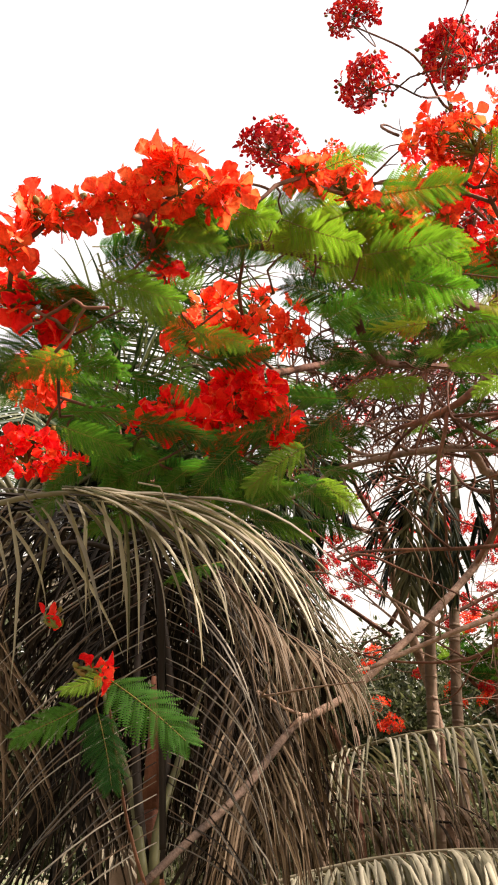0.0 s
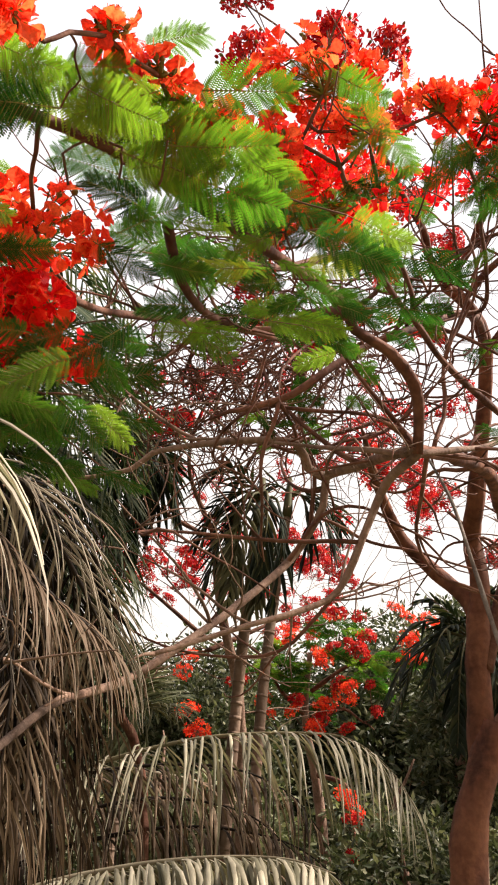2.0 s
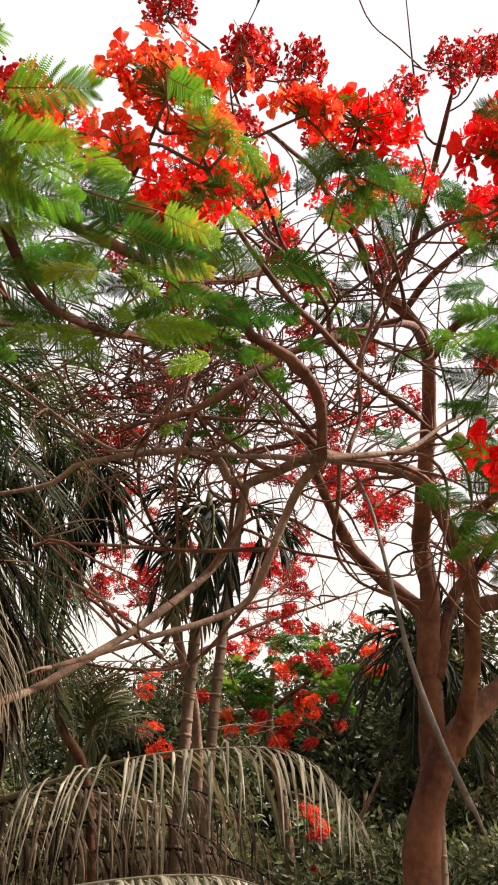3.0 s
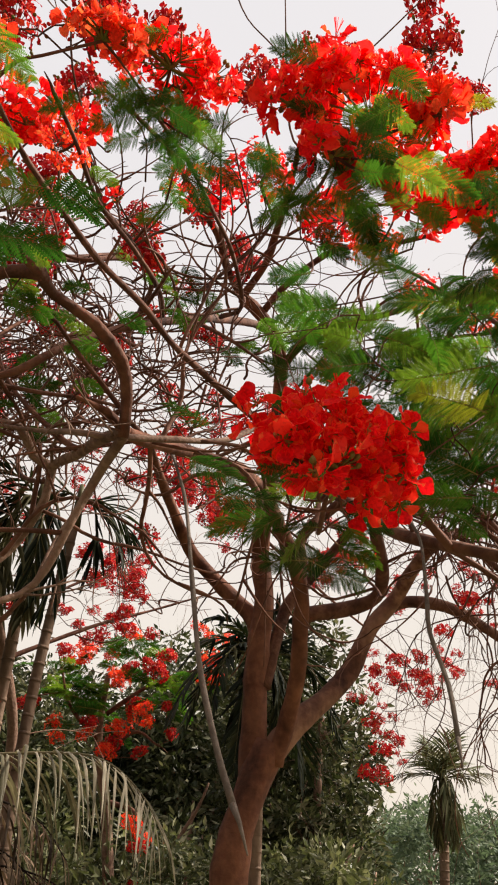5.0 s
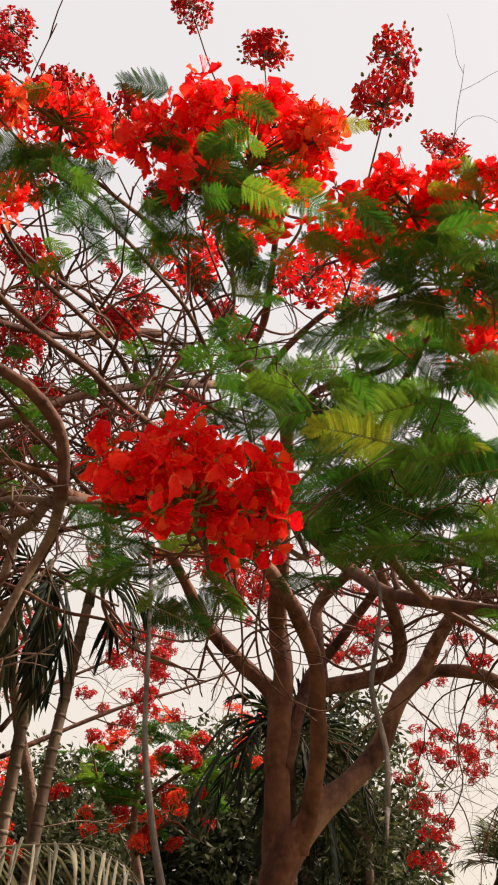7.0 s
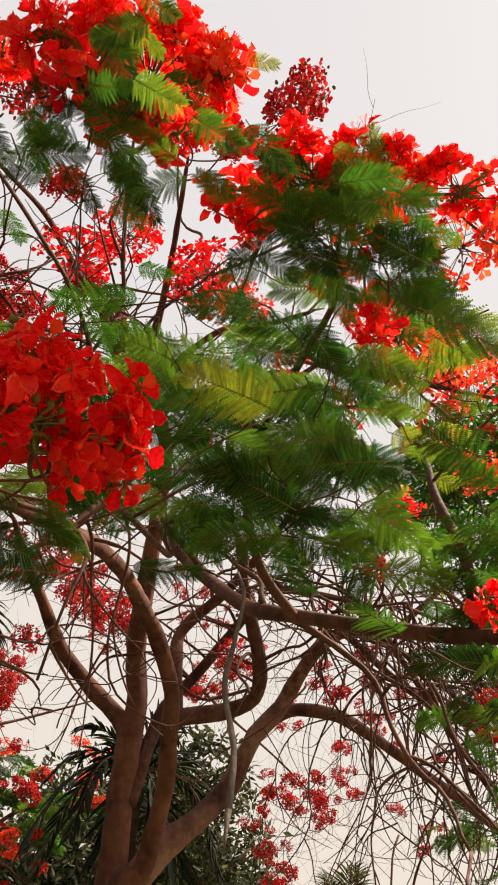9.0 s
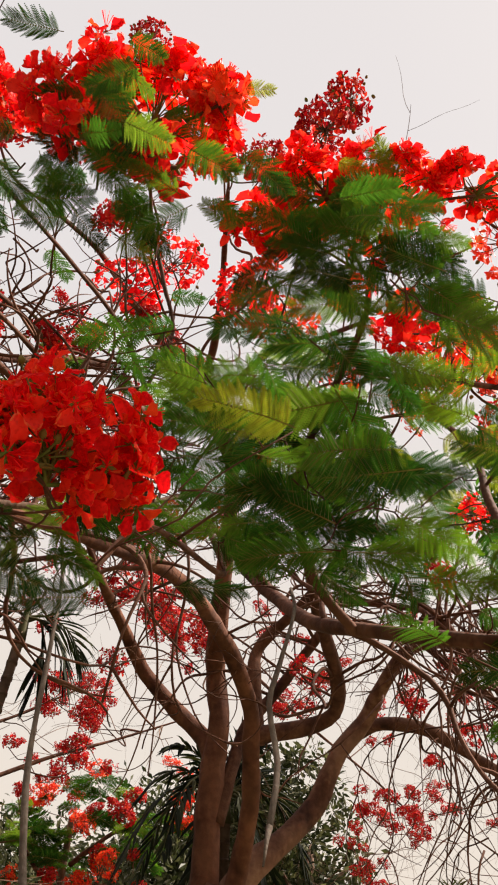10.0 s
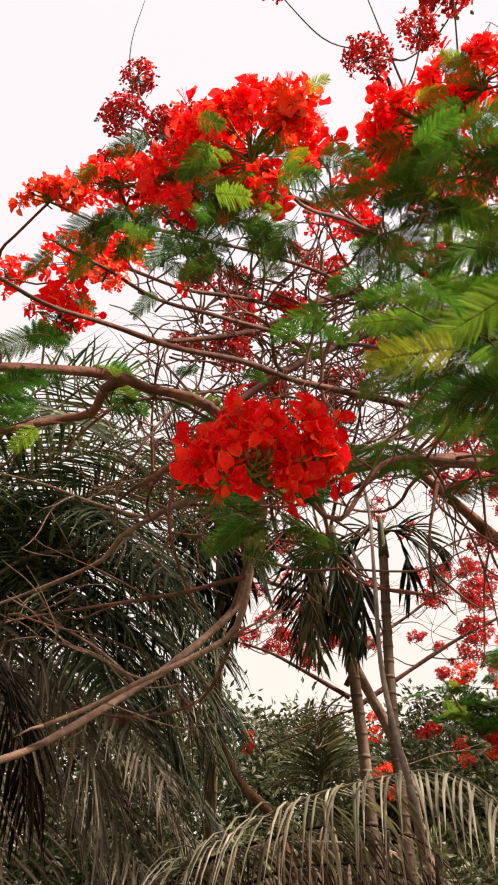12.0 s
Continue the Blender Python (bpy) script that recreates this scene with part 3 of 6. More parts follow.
def broad_tree(name, label, base, height, spread, mat, seed, clumps=120, per=60, leaf=0.12, bark_mat=None, lean=(0, 0), group="", low=0.35, category="tree"):
    rnd = random.Random(seed)
    base = Vector(base)
    tree = thing(name, label, category, group, "", base)
    top = base + Vector((lean[0], lean[1], height * 0.75))
    s = Sheet()
    stem = spline([base - Vector((0, 0, 0.1)), base.lerp(top, 0.4) + Vector((rnd.gauss(0, 0.1), rnd.gauss(0, 0.1), 0)), top], 0.2)
    tube(s, stem, 0.035 * height * 0.5 + 0.03, 0.03, 8, 0.2)
    for i in range(9):
        k = rnd.randrange(len(stem) // 3, len(stem))
        way = Vector((rnd.gauss(0, 1), rnd.gauss(0, 1), 0.7))
        tube(s, wander(stem[k], way, spread * rnd.uniform(0.6, 1.0), 0.15, 0.35, 0.03, rnd), 0.035 + 0.006 * height, 0.01, 6, 0.2)
    under("trunk", s.mesh("trunk", [bark_mat or TWIG]), tree)
    s = Sheet()
    mid = base + Vector((lean[0], lean[1], height * (1 + low) / 2))
    crown(s, mid, (spread, spread, height * (1 - low) / 2), clumps, per, leaf, rnd)
    under("crown", s.mesh("crown", [mat], False), tree, "", None, "stuff")
    return tree

# ---- ground ----
s = Sheet()
ring = [0, 2, 4, 7, 11, 16, 24, 40, 80, 200, 600, 2500]
for r in ring:
    for a in range(48):
        t = 2 * math.pi * a / 48
        x, y = r * math.cos(t), r * math.sin(t)
        s.v.append((x, y, 0.12 * noise.noise((x * 0.3, y * 0.3, 0)) if r < 100 else 0))
for i in range(len(ring) - 1):
    for a in range(48):
        b = (a + 1) % 48
        s.f.append((i * 48 + a, (i + 1) * 48 + a, (i + 1) * 48 + b, i * 48 + b))
        s.m.append(0)
tagged(new("ground", s.mesh("ground", [SOIL])), "dry earth with patches of thin grass", "ground", "", "structure")

# ---- the flame tree whose limbs reach over the camera ----
flame = thing("flame_tree", "tall flame tree in full red bloom with a forked brown trunk", "tree", "flame trees", "", (3.5, 5.5, 0))
limb(flame, [(3.05, 5.81, -0.35), (3, 5.85, 0.89), (3.02, 5.84, 1.78), (3.04, 5.8, 2.18), (3.15, 5.76, 2.55), (3.24, 5.73, 2.79)], 0.145, 0.12, "trunk", TRUNK_BARK, 14, "thick smooth brown trunk")
# stems from the fork
limb(flame, [(3.16, 5.82, 2.49), (3.14, 5.81, 2.91), (3.12, 5.75, 3.36), (3.13, 5.68, 3.84), (3.06, 5.65, 4.25), (2.94, 5.33, 4.45), (2.8, 4.84, 5.11), (2.65, 4.53, 5.42), (2.42, 4.36, 5.56), (2.21, 4.28, 5.6)], 0.102, 0.045, "branch", TRUNK_BARK)
limb(flame, [(3.27, 5.7, 2.66), (3.29, 5.56, 2.9), (3.24, 5.3, 3.18), (3.12, 5.02, 3.46), (3.04, 4.86, 3.64), (2.9, 4.7, 3.76), (2.67, 4.45, 3.86), (2.12, 3.66, 3.69), (1.53, 2.92, 3.29), (1.17, 2.43, 2.98), (1.09, 2.33, 2.93)], 0.068, 0.022, "branch", TRUNK_BARK)
limb(flame, [(3.2, 5.79, 2.62), (3.42, 5.77, 2.92), (3.69, 5.78, 3.16), (3.96, 5.76, 3.45), (4.11, 5.64, 3.83), (4.29, 5.55, 4.06), (4.31, 5.32, 4.23), (4.3, 4.98, 4.35), (4.2, 4.55, 4.26)], 0.1, 0.042, "branch", BARK_PALE, 10, "stout tan limb with pale lichen patches")
limb(flame, [(3.14, 5.74, 3.6), (3.06, 5.82, 3.8), (2.87, 5.94, 4.01), (2.61, 6.03, 4.29), (2.36, 5.8, 4.46), (2.1, 5.39, 4.5), (1.89, 4.99, 4.48)], 0.075, 0.028, "branch", TRUNK_BARK)
limb(flame, [(3.11, 4.99, 3.53), (3.28, 4.94, 3.58), (3.47, 4.88, 3.63), (3.57, 4.73, 3.68), (3.5, 4.53, 3.79), (3.32, 4.31, 3.92), (3.09, 4.02, 3.98), (2.85, 3.65, 4.05)], 0.06, 0.03)
limb(flame, [(4.39, 5.85, 4.09), (4.55, 5.71, 4.16), (4.83, 5.54, 4.11), (5.15, 5.39, 3.91), (5.51, 5.31, 3.7), (5.88, 5.2, 3.46), (6.26, 5.07, 3.16)], 0.06, 0.03)
limb(flame, [(3.18, 5.75, 3.2), (3.24, 5.72, 3.5), (3.36, 5.7, 3.9), (3.53, 5.6, 4.14), (3.67, 5.38, 4.39), (3.77, 5.08, 4.6)], 0.06, 0.03)
limb(flame, [(3.25, 5.22, 3.58), (3.19, 5.17, 3.99), (3.2, 5.15, 4.25), (3.34, 4.86, 4.42), (3.42, 4.59, 4.55), (3.44, 4.24, 4.64)], 0.055, 0.025)
# the upper fork and the arms of the crown
limb(flame, [(2.21, 4.28, 5.6), (1.99, 4.06, 5.61), (1.83, 3.82, 5.61), (1.54, 3.47, 5.46), (1.27, 3.1, 5.3), (0.98, 2.79, 5.08)], 0.035, 0.011)
limb(flame, [(2.21, 4.26, 5.61), (2.23, 3.93, 5.64), (2.17, 3.62, 5.66), (2.04, 3.18, 5.52), (1.9, 2.75, 5.37), (1.79, 2.42, 5.25)], 0.032, 0.011)
limb(flame, [(2.7, 4.61, 5.38), (2.33, 4.06, 5.16), (1.78, 3.44, 4.55), (1.32, 2.85, 3.89), (1.05, 2.7, 3.61), (0.86, 2.63, 3.39), (0.73, 2.66, 3.26), (0.58, 2.71, 3.19)], 0.0324, 0.0144)
limb(flame, [(2.72, 4.67, 5.37), (2.76, 4.18, 5.42), (2.83, 3.74, 5.2), (2.84, 3.24, 4.9), (2.83, 2.78, 4.7)], 0.035, 0.014)
limb(flame, [(2.41, 4.34, 5.59), (2.48, 4.07, 5.68), (2.59, 3.58, 5.62), (2.69, 3.19, 5.34), (2.75, 2.77, 5.06)], 0.028, 0.012)
limb(flame, [(1.6, 4.47, 5.87), (1.3, 4.3, 5.62), (0.94, 4.02, 5.17), (0.67, 3.73, 4.86), (0.39, 3.39, 4.56)], 0.035, 0.015)
# the leafy bough over the path, and its fellows from the elbow
limb(flame, [(1.07, 2.26, 2.86), (1.05, 2.2, 2.96), (1, 2.12, 3.03), (0.89, 2.06, 3.09), (0.76, 2.02, 3.11), (0.67, 1.86, 3.06), (0.43, 1.56, 2.88), (0.24, 1.29, 2.69), (0.07, 1.13, 2.61), (-0.03, 1.06, 2.57), (-0.12, 1.01, 2.53), (-0.2, 0.92, 2.46), (-0.2, 0.81, 2.37)], 0.0195, 0.0086)
limb(flame, [(0.71, 1.92, 3.08), (0.62, 1.98, 3.1), (0.52, 2.13, 3.12), (0.39, 2.15, 3.12), (0.19, 1.95, 2.94), (0.04, 1.74, 2.76), (-0.02, 1.46, 2.56)], 0.018, 0.0072)
limb(flame, [(0.14, 1.25, 2.61), (0.17, 1.34, 2.6), (0.21, 1.42, 2.6), (0.29, 1.6, 2.7), (0.48, 1.8, 2.84)], 0.0101, 0.0086)
limb(flame, [(1.07, 2.25, 2.87), (1.03, 2.4, 2.92), (1.01, 2.68, 3.01)]+[(0.96, 2.91, 3.06), (0.96, 2.93, 2.94), (0.88, 3.06, 2.75), (0.64, 2.92, 2.46), (0.44, 2.71, 2.24), (0.28, 2.5, 2.07), (0.14, 2.2, 1.945)], 0.02, 0.011, "branch", TWIG)
# lower end of the same branch, its shade put into the bark colour
limb(flame, [(0.16, 2.245, 1.96), (0.09, 2.1, 1.9), (-0.02, 1.85, 1.73), (-0.14, 1.7, 1.6), (-0.19, 1.6, 1.54)], 0.0108, 0.008, "branch", SHADED_BARK)
limb(flame, [(1.07, 2.26, 2.86)]+[(1.07, 2.52, 2.88), (1.02, 2.58, 2.72), (0.95, 2.65, 2.5), (0.82, 2.63, 2.4), (0.64, 2.59, 2.31), (0.46, 2.57, 2.22), (0.34, 2.5, 2.15)], 0.018, 0.007, "branch", TWIG)
limb(flame, [(0.96, 2.91, 3.06), (0.88, 2.91, 3.09), (0.8, 2.82, 3.14), (0.63, 2.92, 3.17), (0.45, 3.09, 3.2), (0.26, 3.27, 3.21), (0.18, 3.31, 3.13), (-0.08, 3.35, 3.04), (-0.4, 3.36, 2.94)], 0.0191, 0.0073, "branch", TWIG)
limb(flame, [(0.56, 3.15, 3.23), (0.37, 3.15, 3.27), (0.17, 3.05, 3.31), (0.01, 2.95, 3.35), (-0.17, 2.78, 3.34)], 0.0112, 0.0049, "branch", TWIG)
limb(flame, [(1.06, 2.26, 2.86), (1.26, 2.38, 2.98), (1.54, 2.58, 3.18), (1.84, 2.76, 3.49), (2.2, 2.95, 3.74)], 0.0123, 0.0073, "branch", TWIG)
limb(flame, [(1.08, 2.29, 2.87), (0.96, 2.41, 2.93), (0.85, 2.68, 3.06), (0.61, 2.96, 3.19), (0.39, 3.1, 3.22)], 0.0112, 0.0055, "branch", TWIG)
limb(flame, [(1.71, 2.82, 3.5), (1.45, 2.61, 3.45), (1.22, 2.38, 3.37), (1.05, 2.19, 3.33), (0.86, 1.95, 3.22), (0.71, 1.75, 3.16), (0.59, 1.54, 3.07), (0.5, 1.4, 3.06)], 0.0158, 0.0058)
limb(flame, [(1.29, 2.86, 3.89), (1.16, 2.49, 3.71), (0.97, 2.13, 3.51), (0.81, 1.89, 3.39), (0.7, 1.67, 3.33), (0.62, 1.52, 3.28)], 0.0115, 0.005)
limb(flame, [(1.66, 3.15, 4.29), (1.59, 2.69, 3.96), (1.39, 2.3, 3.82), (1.18, 1.96, 3.62), (1, 1.64, 3.38), (0.87, 1.47, 3.27)], 0.013, 0.005)
limb(flame, [(1.44, 4.15, 5.04), (1.31, 3.31, 4.49), (1.12, 2.8, 4.17), (0.97, 2.48, 3.95), (0.8, 2.23, 3.78), (0.62, 2.01, 3.71)], 0.018, 0.007)
# boughs to the near trusses on the far side of the path
limb(flame, [(2.52, 3.94, 4.22), (2.51, 3.76, 3.94), (2.49, 3.3, 3.5), (2.43, 2.8, 3.1), (2.43, 2.31, 2.82), (2.46, 2.03, 2.67), (2.52, 1.75, 2.54), (2.52, 1.54, 2.47)], 0.04, 0.02)
limb(flame, [(2.48, 3.36, 3.59), (2.28, 3.2, 3.59), (2, 2.87, 3.47), (1.9, 2.37, 2.92), (1.52, 1.83, 2.63), (1.37, 1.58, 2.33), (1.29, 1.4, 2.32)], 0.015, 0.005)
limb(flame, [(2.41, 2.43, 2.87), (2.25, 2.39, 2.98), (2.13, 2.29, 3.11), (2.04, 2.09, 3.22), (2.06, 1.91, 3.38), (2, 1.6, 3.36), (1.85, 1.32, 3.17)], 0.018, 0.007)
limb(flame, [(2.22, 4.44, 5.79), (2.07, 3.5, 5.31), (2.07, 2.75, 4.86), (2.02, 2.15, 4.29), (1.9, 1.62, 3.68), (1.8, 1.33, 3.27)], 0.012, 0.004)
limb(flame, [(1.87, 4.25, 5.49), (1.75, 3.04, 4.71), (1.5, 2.14, 3.94), (1.35, 1.58, 3.38), (1.29, 1.36, 3.23)], 0.015, 0.005)
limb(flame, [(2.52, 1.75, 2.54), (2.55, 1.77, 2.79), (2.61, 1.9, 3.13), (2.71, 2.06, 3.54), (2.68, 2.4, 4.17), (2.6, 2.63, 4.45)], 0.018, 0.008)
limb(flame, [(2.67, 2.4, 4.2), (2.93, 2.4, 4.32), (3.38, 2.46, 4.52), (3.75, 2.47, 4.65), (4.17, 2.41, 4.76)], 0.02, 0.01)
limb(flame, [(4.2, 4.55, 4.26), (4.46, 4.31, 3.85), (4.53, 4.09, 3.63), (4.59, 3.84, 3.42), (4.66, 3.56, 3.21)], 0.03, 0.015)
limb(flame, [(3.56, 4.59, 4.45), (3.77, 4.08, 4.18), (3.75, 3.71, 3.91), (3.84, 3.49, 3.45), (3.98, 3.4, 3.12), (4.08, 3.42, 2.86)], 0.025, 0.01)
# hanging dead sticks
limb(flame, [(1.44, 2.98, 3.3), (1.46, 2.8, 3.0), (1.45, 2.6, 2.6), (1.44, 2.43, 2.27), (1.46, 2.3, 2.02), (1.48, 2.22, 1.88)], 0.006, 0.0095, "dead_stick", DEAD, 6, "bare grey dead stick hanging down", 0.2, False)
limb(flame, [(2.08, 2.25, 2.85), (2.02, 2.1, 2.68), (1.9, 1.93, 2.42), (1.84, 1.85, 2.28), (1.83, 1.78, 2.13), (1.78, 1.7, 1.99)], 0.005, 0.0065, "dead_stick", DEAD, 6, "bare grey dead stick hanging down", 0.2, False)

# near trusses
truss(flame, (1.24, 1.28, 2.305), 0.285, 76, "red", 0.8, 0.041, 6, 1, True, 0.45, 0.02, 0.7)
truss(flame, (1.34, 1.27, 2.29), 0.13, 14, "red", 0.9, 0.041, 1, 80, False, 0.5)
truss(flame, (1.22, 1.25, 2.27), 0.12, 2, "red", 0.5, 0.03, 14, 64, False, 0.3)
truss(flame, (1.3, 1.28, 2.24), 0.05, 3, "red", 0.8, 0.041, 2, 65, False, 0.4)
truss(flame, (1.165, 1.22, 2.235), 0.05, 3, "red", 0.8, 0.042, 1, 66, False, 0.4)
truss(flame, (1.125, 1.26, 2.29), 0.11, 7, "red", 0.6, 0.041, 3, 62, True, 0.5)
truss(flame, (1.245, 1.13, 3.07), 0.345, 128, "red", 0.72, 0.04, 5, 2, True, 0.4, -0.35, 0.75)
truss(flame, (1.06, 1.12, 3.0), 0.14, 14, "red", 0.6, 0.04, 3, 79, True, 0.5)
truss(flame, (1.14, 1.1, 2.87), 0.16, 10, "red", 0.4, 0.042, 0, 52)
truss(flame, (1.3, 1.08, 2.85), 0.15, 9, "red", 0.4, 0.042, 0, 61)
truss(flame, (1.35, 1.03, 3.05), 0.13, 8, "orange", 0.75, 0.044, 3, 3)
truss(flame, (1.64, 1.16, 3.13), 0.28, 46, "red", 0.35, 0.041, 5, 4, True, 0.4, -0.3, 0.55)
truss(flame, (1.77, 1.09, 3.13), 0.28, 40, "red", 0.4, 0.041, 6, 5, True, 0.4, -0.3, 0.55)
truss(flame, (1.93, 1.02, 3.13), 0.26, 28, "red", 0.4, 0.041, 4, 70, True, 0.4, -0.3, 0.6)
truss(flame, (1.72, 1.2, 2.98), 0.3, 11, "red", 0.4, 0.04, 0, 6, True, 0.5)
truss(flame, (1.58, 1.22, 3.08), 0.12, 7, "red", 0.6, 0.04, 0, 71, True, 0.5)
truss(flame, (-0.24, 0.76, 2.355), 0.11, 12, "orange", 0.5, 0.034, 6, 7, True, 0.6)
truss(flame, (-0.155, 0.77, 2.405), 0.14, 24, "orange", 0.5, 0.034, 6, 37, True, 0.5)
truss(flame, (-0.315, 0.75, 2.325), 0.09, 8, "orange", 0.5, 0.034, 5, 8, True, 0.7)
truss(flame, (-0.36, 0.76, 2.265), 0.05, 4, "orange", 0.6, 0.034, 3, 72, True, 0.6)
truss(flame, (-0.08, 0.81, 2.445), 0.075, 7, "orange", 0.5, 0.034, 3, 57, True, 0.6)
truss(flame, (0.02, 0.87, 2.55), 0.08, 7, "orange", 0.6, 0.033, 10, 9, True, 0.6)
truss(flame, (0.09, 0.93, 2.58), 0.08, 6, "orange", 0.6, 0.033, 7, 58, True, 0.6)
truss(flame, (-0.07, 1.23, 2.525), 0.24, 38, "orange", 0.45, 0.035, 5, 10, True, 0.5)
truss(flame, (-0.06, 1.27, 2.37), 0.17, 40, "red", 0.9, 0.038, 3, 11, True, 0.5)
truss(flame, (-0.1, 1.25, 2.275), 0.1, 14, "red", 0.9, 0.038, 2, 73, True, 0.5)
truss(flame, (-0.18, 1.23, 2.3), 0.15, 20, "red", 0.55, 0.037, 6, 59, True, 0.6)
truss(flame, (-0.18, 1.19, 2.445), 0.1, 10, "orange", 0.7, 0.036, 3, 16, True, 0.6)
truss(flame, (-0.47, 1.31, 2.41), 0.17, 28, "orange", 0.6, 0.035, 6, 12, True, 0.5)
truss(flame, (-0.49, 1.37, 2.28), 0.19, 28, "red", 0.5, 0.036, 4, 13, True, 0.5)
truss(flame, (-0.18, 0.88, 2.37), 0.07, 6, "red", 1.2, 0.036, 2, 14, True, 0.6)
truss(flame, (-0.37, 0.83, 2.25), 0.09, 7, "red", 0.9, 0.036, 2, 15, True, 0.6)
truss(flame, (-0.3, 0.88, 2.24), 0.08, 5, "red", 1.2, 0.036, 1, 17, True, 0.6)
truss(flame, (0.19, 0.98, 2.58), 0.1, 9, "orange", 0.6, 0.036, 3, 18, True, 0.5)
truss(flame, (0.38, 1.13, 2.94), 0.26, 62, "orange", 0.4, 0.03, 6, 19, True, 0.4, -0.4, 0.65)
truss(flame, (0.47, 1.15, 2.87), 0.13, 16, "orange", 0.6, 0.03, 3, 38, True, 0.5)
truss(flame, (0.31, 1.2, 2.84), 0.13, 14, "orange", 0.6, 0.03, 2, 39, True, 0.5)
truss(flame, (0.43, 1.22, 2.73), 0.17, 24, "red", 0.6, 0.031, 2, 20, True, 0.5)
truss(flame, (0.69, 1.27, 3.18), 0.17, 24, "orange", 0.42, 0.032, 8, 21, True, 0.4, -0.5, 0.65)
truss(flame, (0.85, 1.33, 3.29), 0.25, 46, "red", 0.4, 0.034, 14, 40, True, 0.45, -0.5, 0.65)
truss(flame, (0.96, 1.37, 3.36), 0.15, 14, "red", 0.5, 0.034, 10, 22, True, 0.5)
truss(flame, (0.48, 1.9, 3.64), 0.34, 44, "red", 0.55, 0.042, 4, 74, True, 0.4, -0.6)
truss(flame, (0.42, 1.96, 3.47), 0.28, 36, "red", 0.6, 0.042, 2, 75, True, 0.4)
truss(flame, (0.17, 1.97, 3.72), 0.22, 20, "red", 0.6, 0.042, 3, 76, True, 0.5)
truss(flame, (0.7, 1.83, 3.57), 0.2, 20, "red", 0.7, 0.04, 2, 60, True, 0.6)
truss(flame, (0.56, 1.88, 3.6), 0.16, 12, "red", 0.7, 0.04, 2, 77, True, 0.6)
truss(flame, (0.88, 2.01, 3.56), 0.05, 3, "red", 0.9, 0.036, 1, 78, True, 0.6)
truss(flame, (1.59, 1.36, 3.22), 0.24, 26, "red", 0.8, 0.048, 2, 23, True, 0.5)
truss(flame, (1.98, 1.39, 3.12), 0.2, 15, "red", 1.0, 0.045, 2, 24, True, 0.6)
truss(flame, (2.23, 1.11, 3.26), 0.22, 20, "orange", 0.9, 0.045, 3, 25, True, 0.5)
truss(flame, (2.15, 1.36, 2.34), 0.06, 4, "red", 0.9, 0.045, 2, 26)
truss(flame, (2.28, 1.38, 2.22), 0.05, 3, "red", 0.9, 0.045, 1, 27)
truss(flame, (-0.26, 1.18, 1.83), 0.03, 2, "red", 0.9, 0.03, 1, 28, False)
truss(flame, (-0.32, 1.18, 1.9), 0.03, 1, "red", 0.9, 0.026, 1, 67, False)
truss(flame, (0.01, 1.47, 2.42), 0.089, 10, "red", 1.0, 0.042, 1, 29)

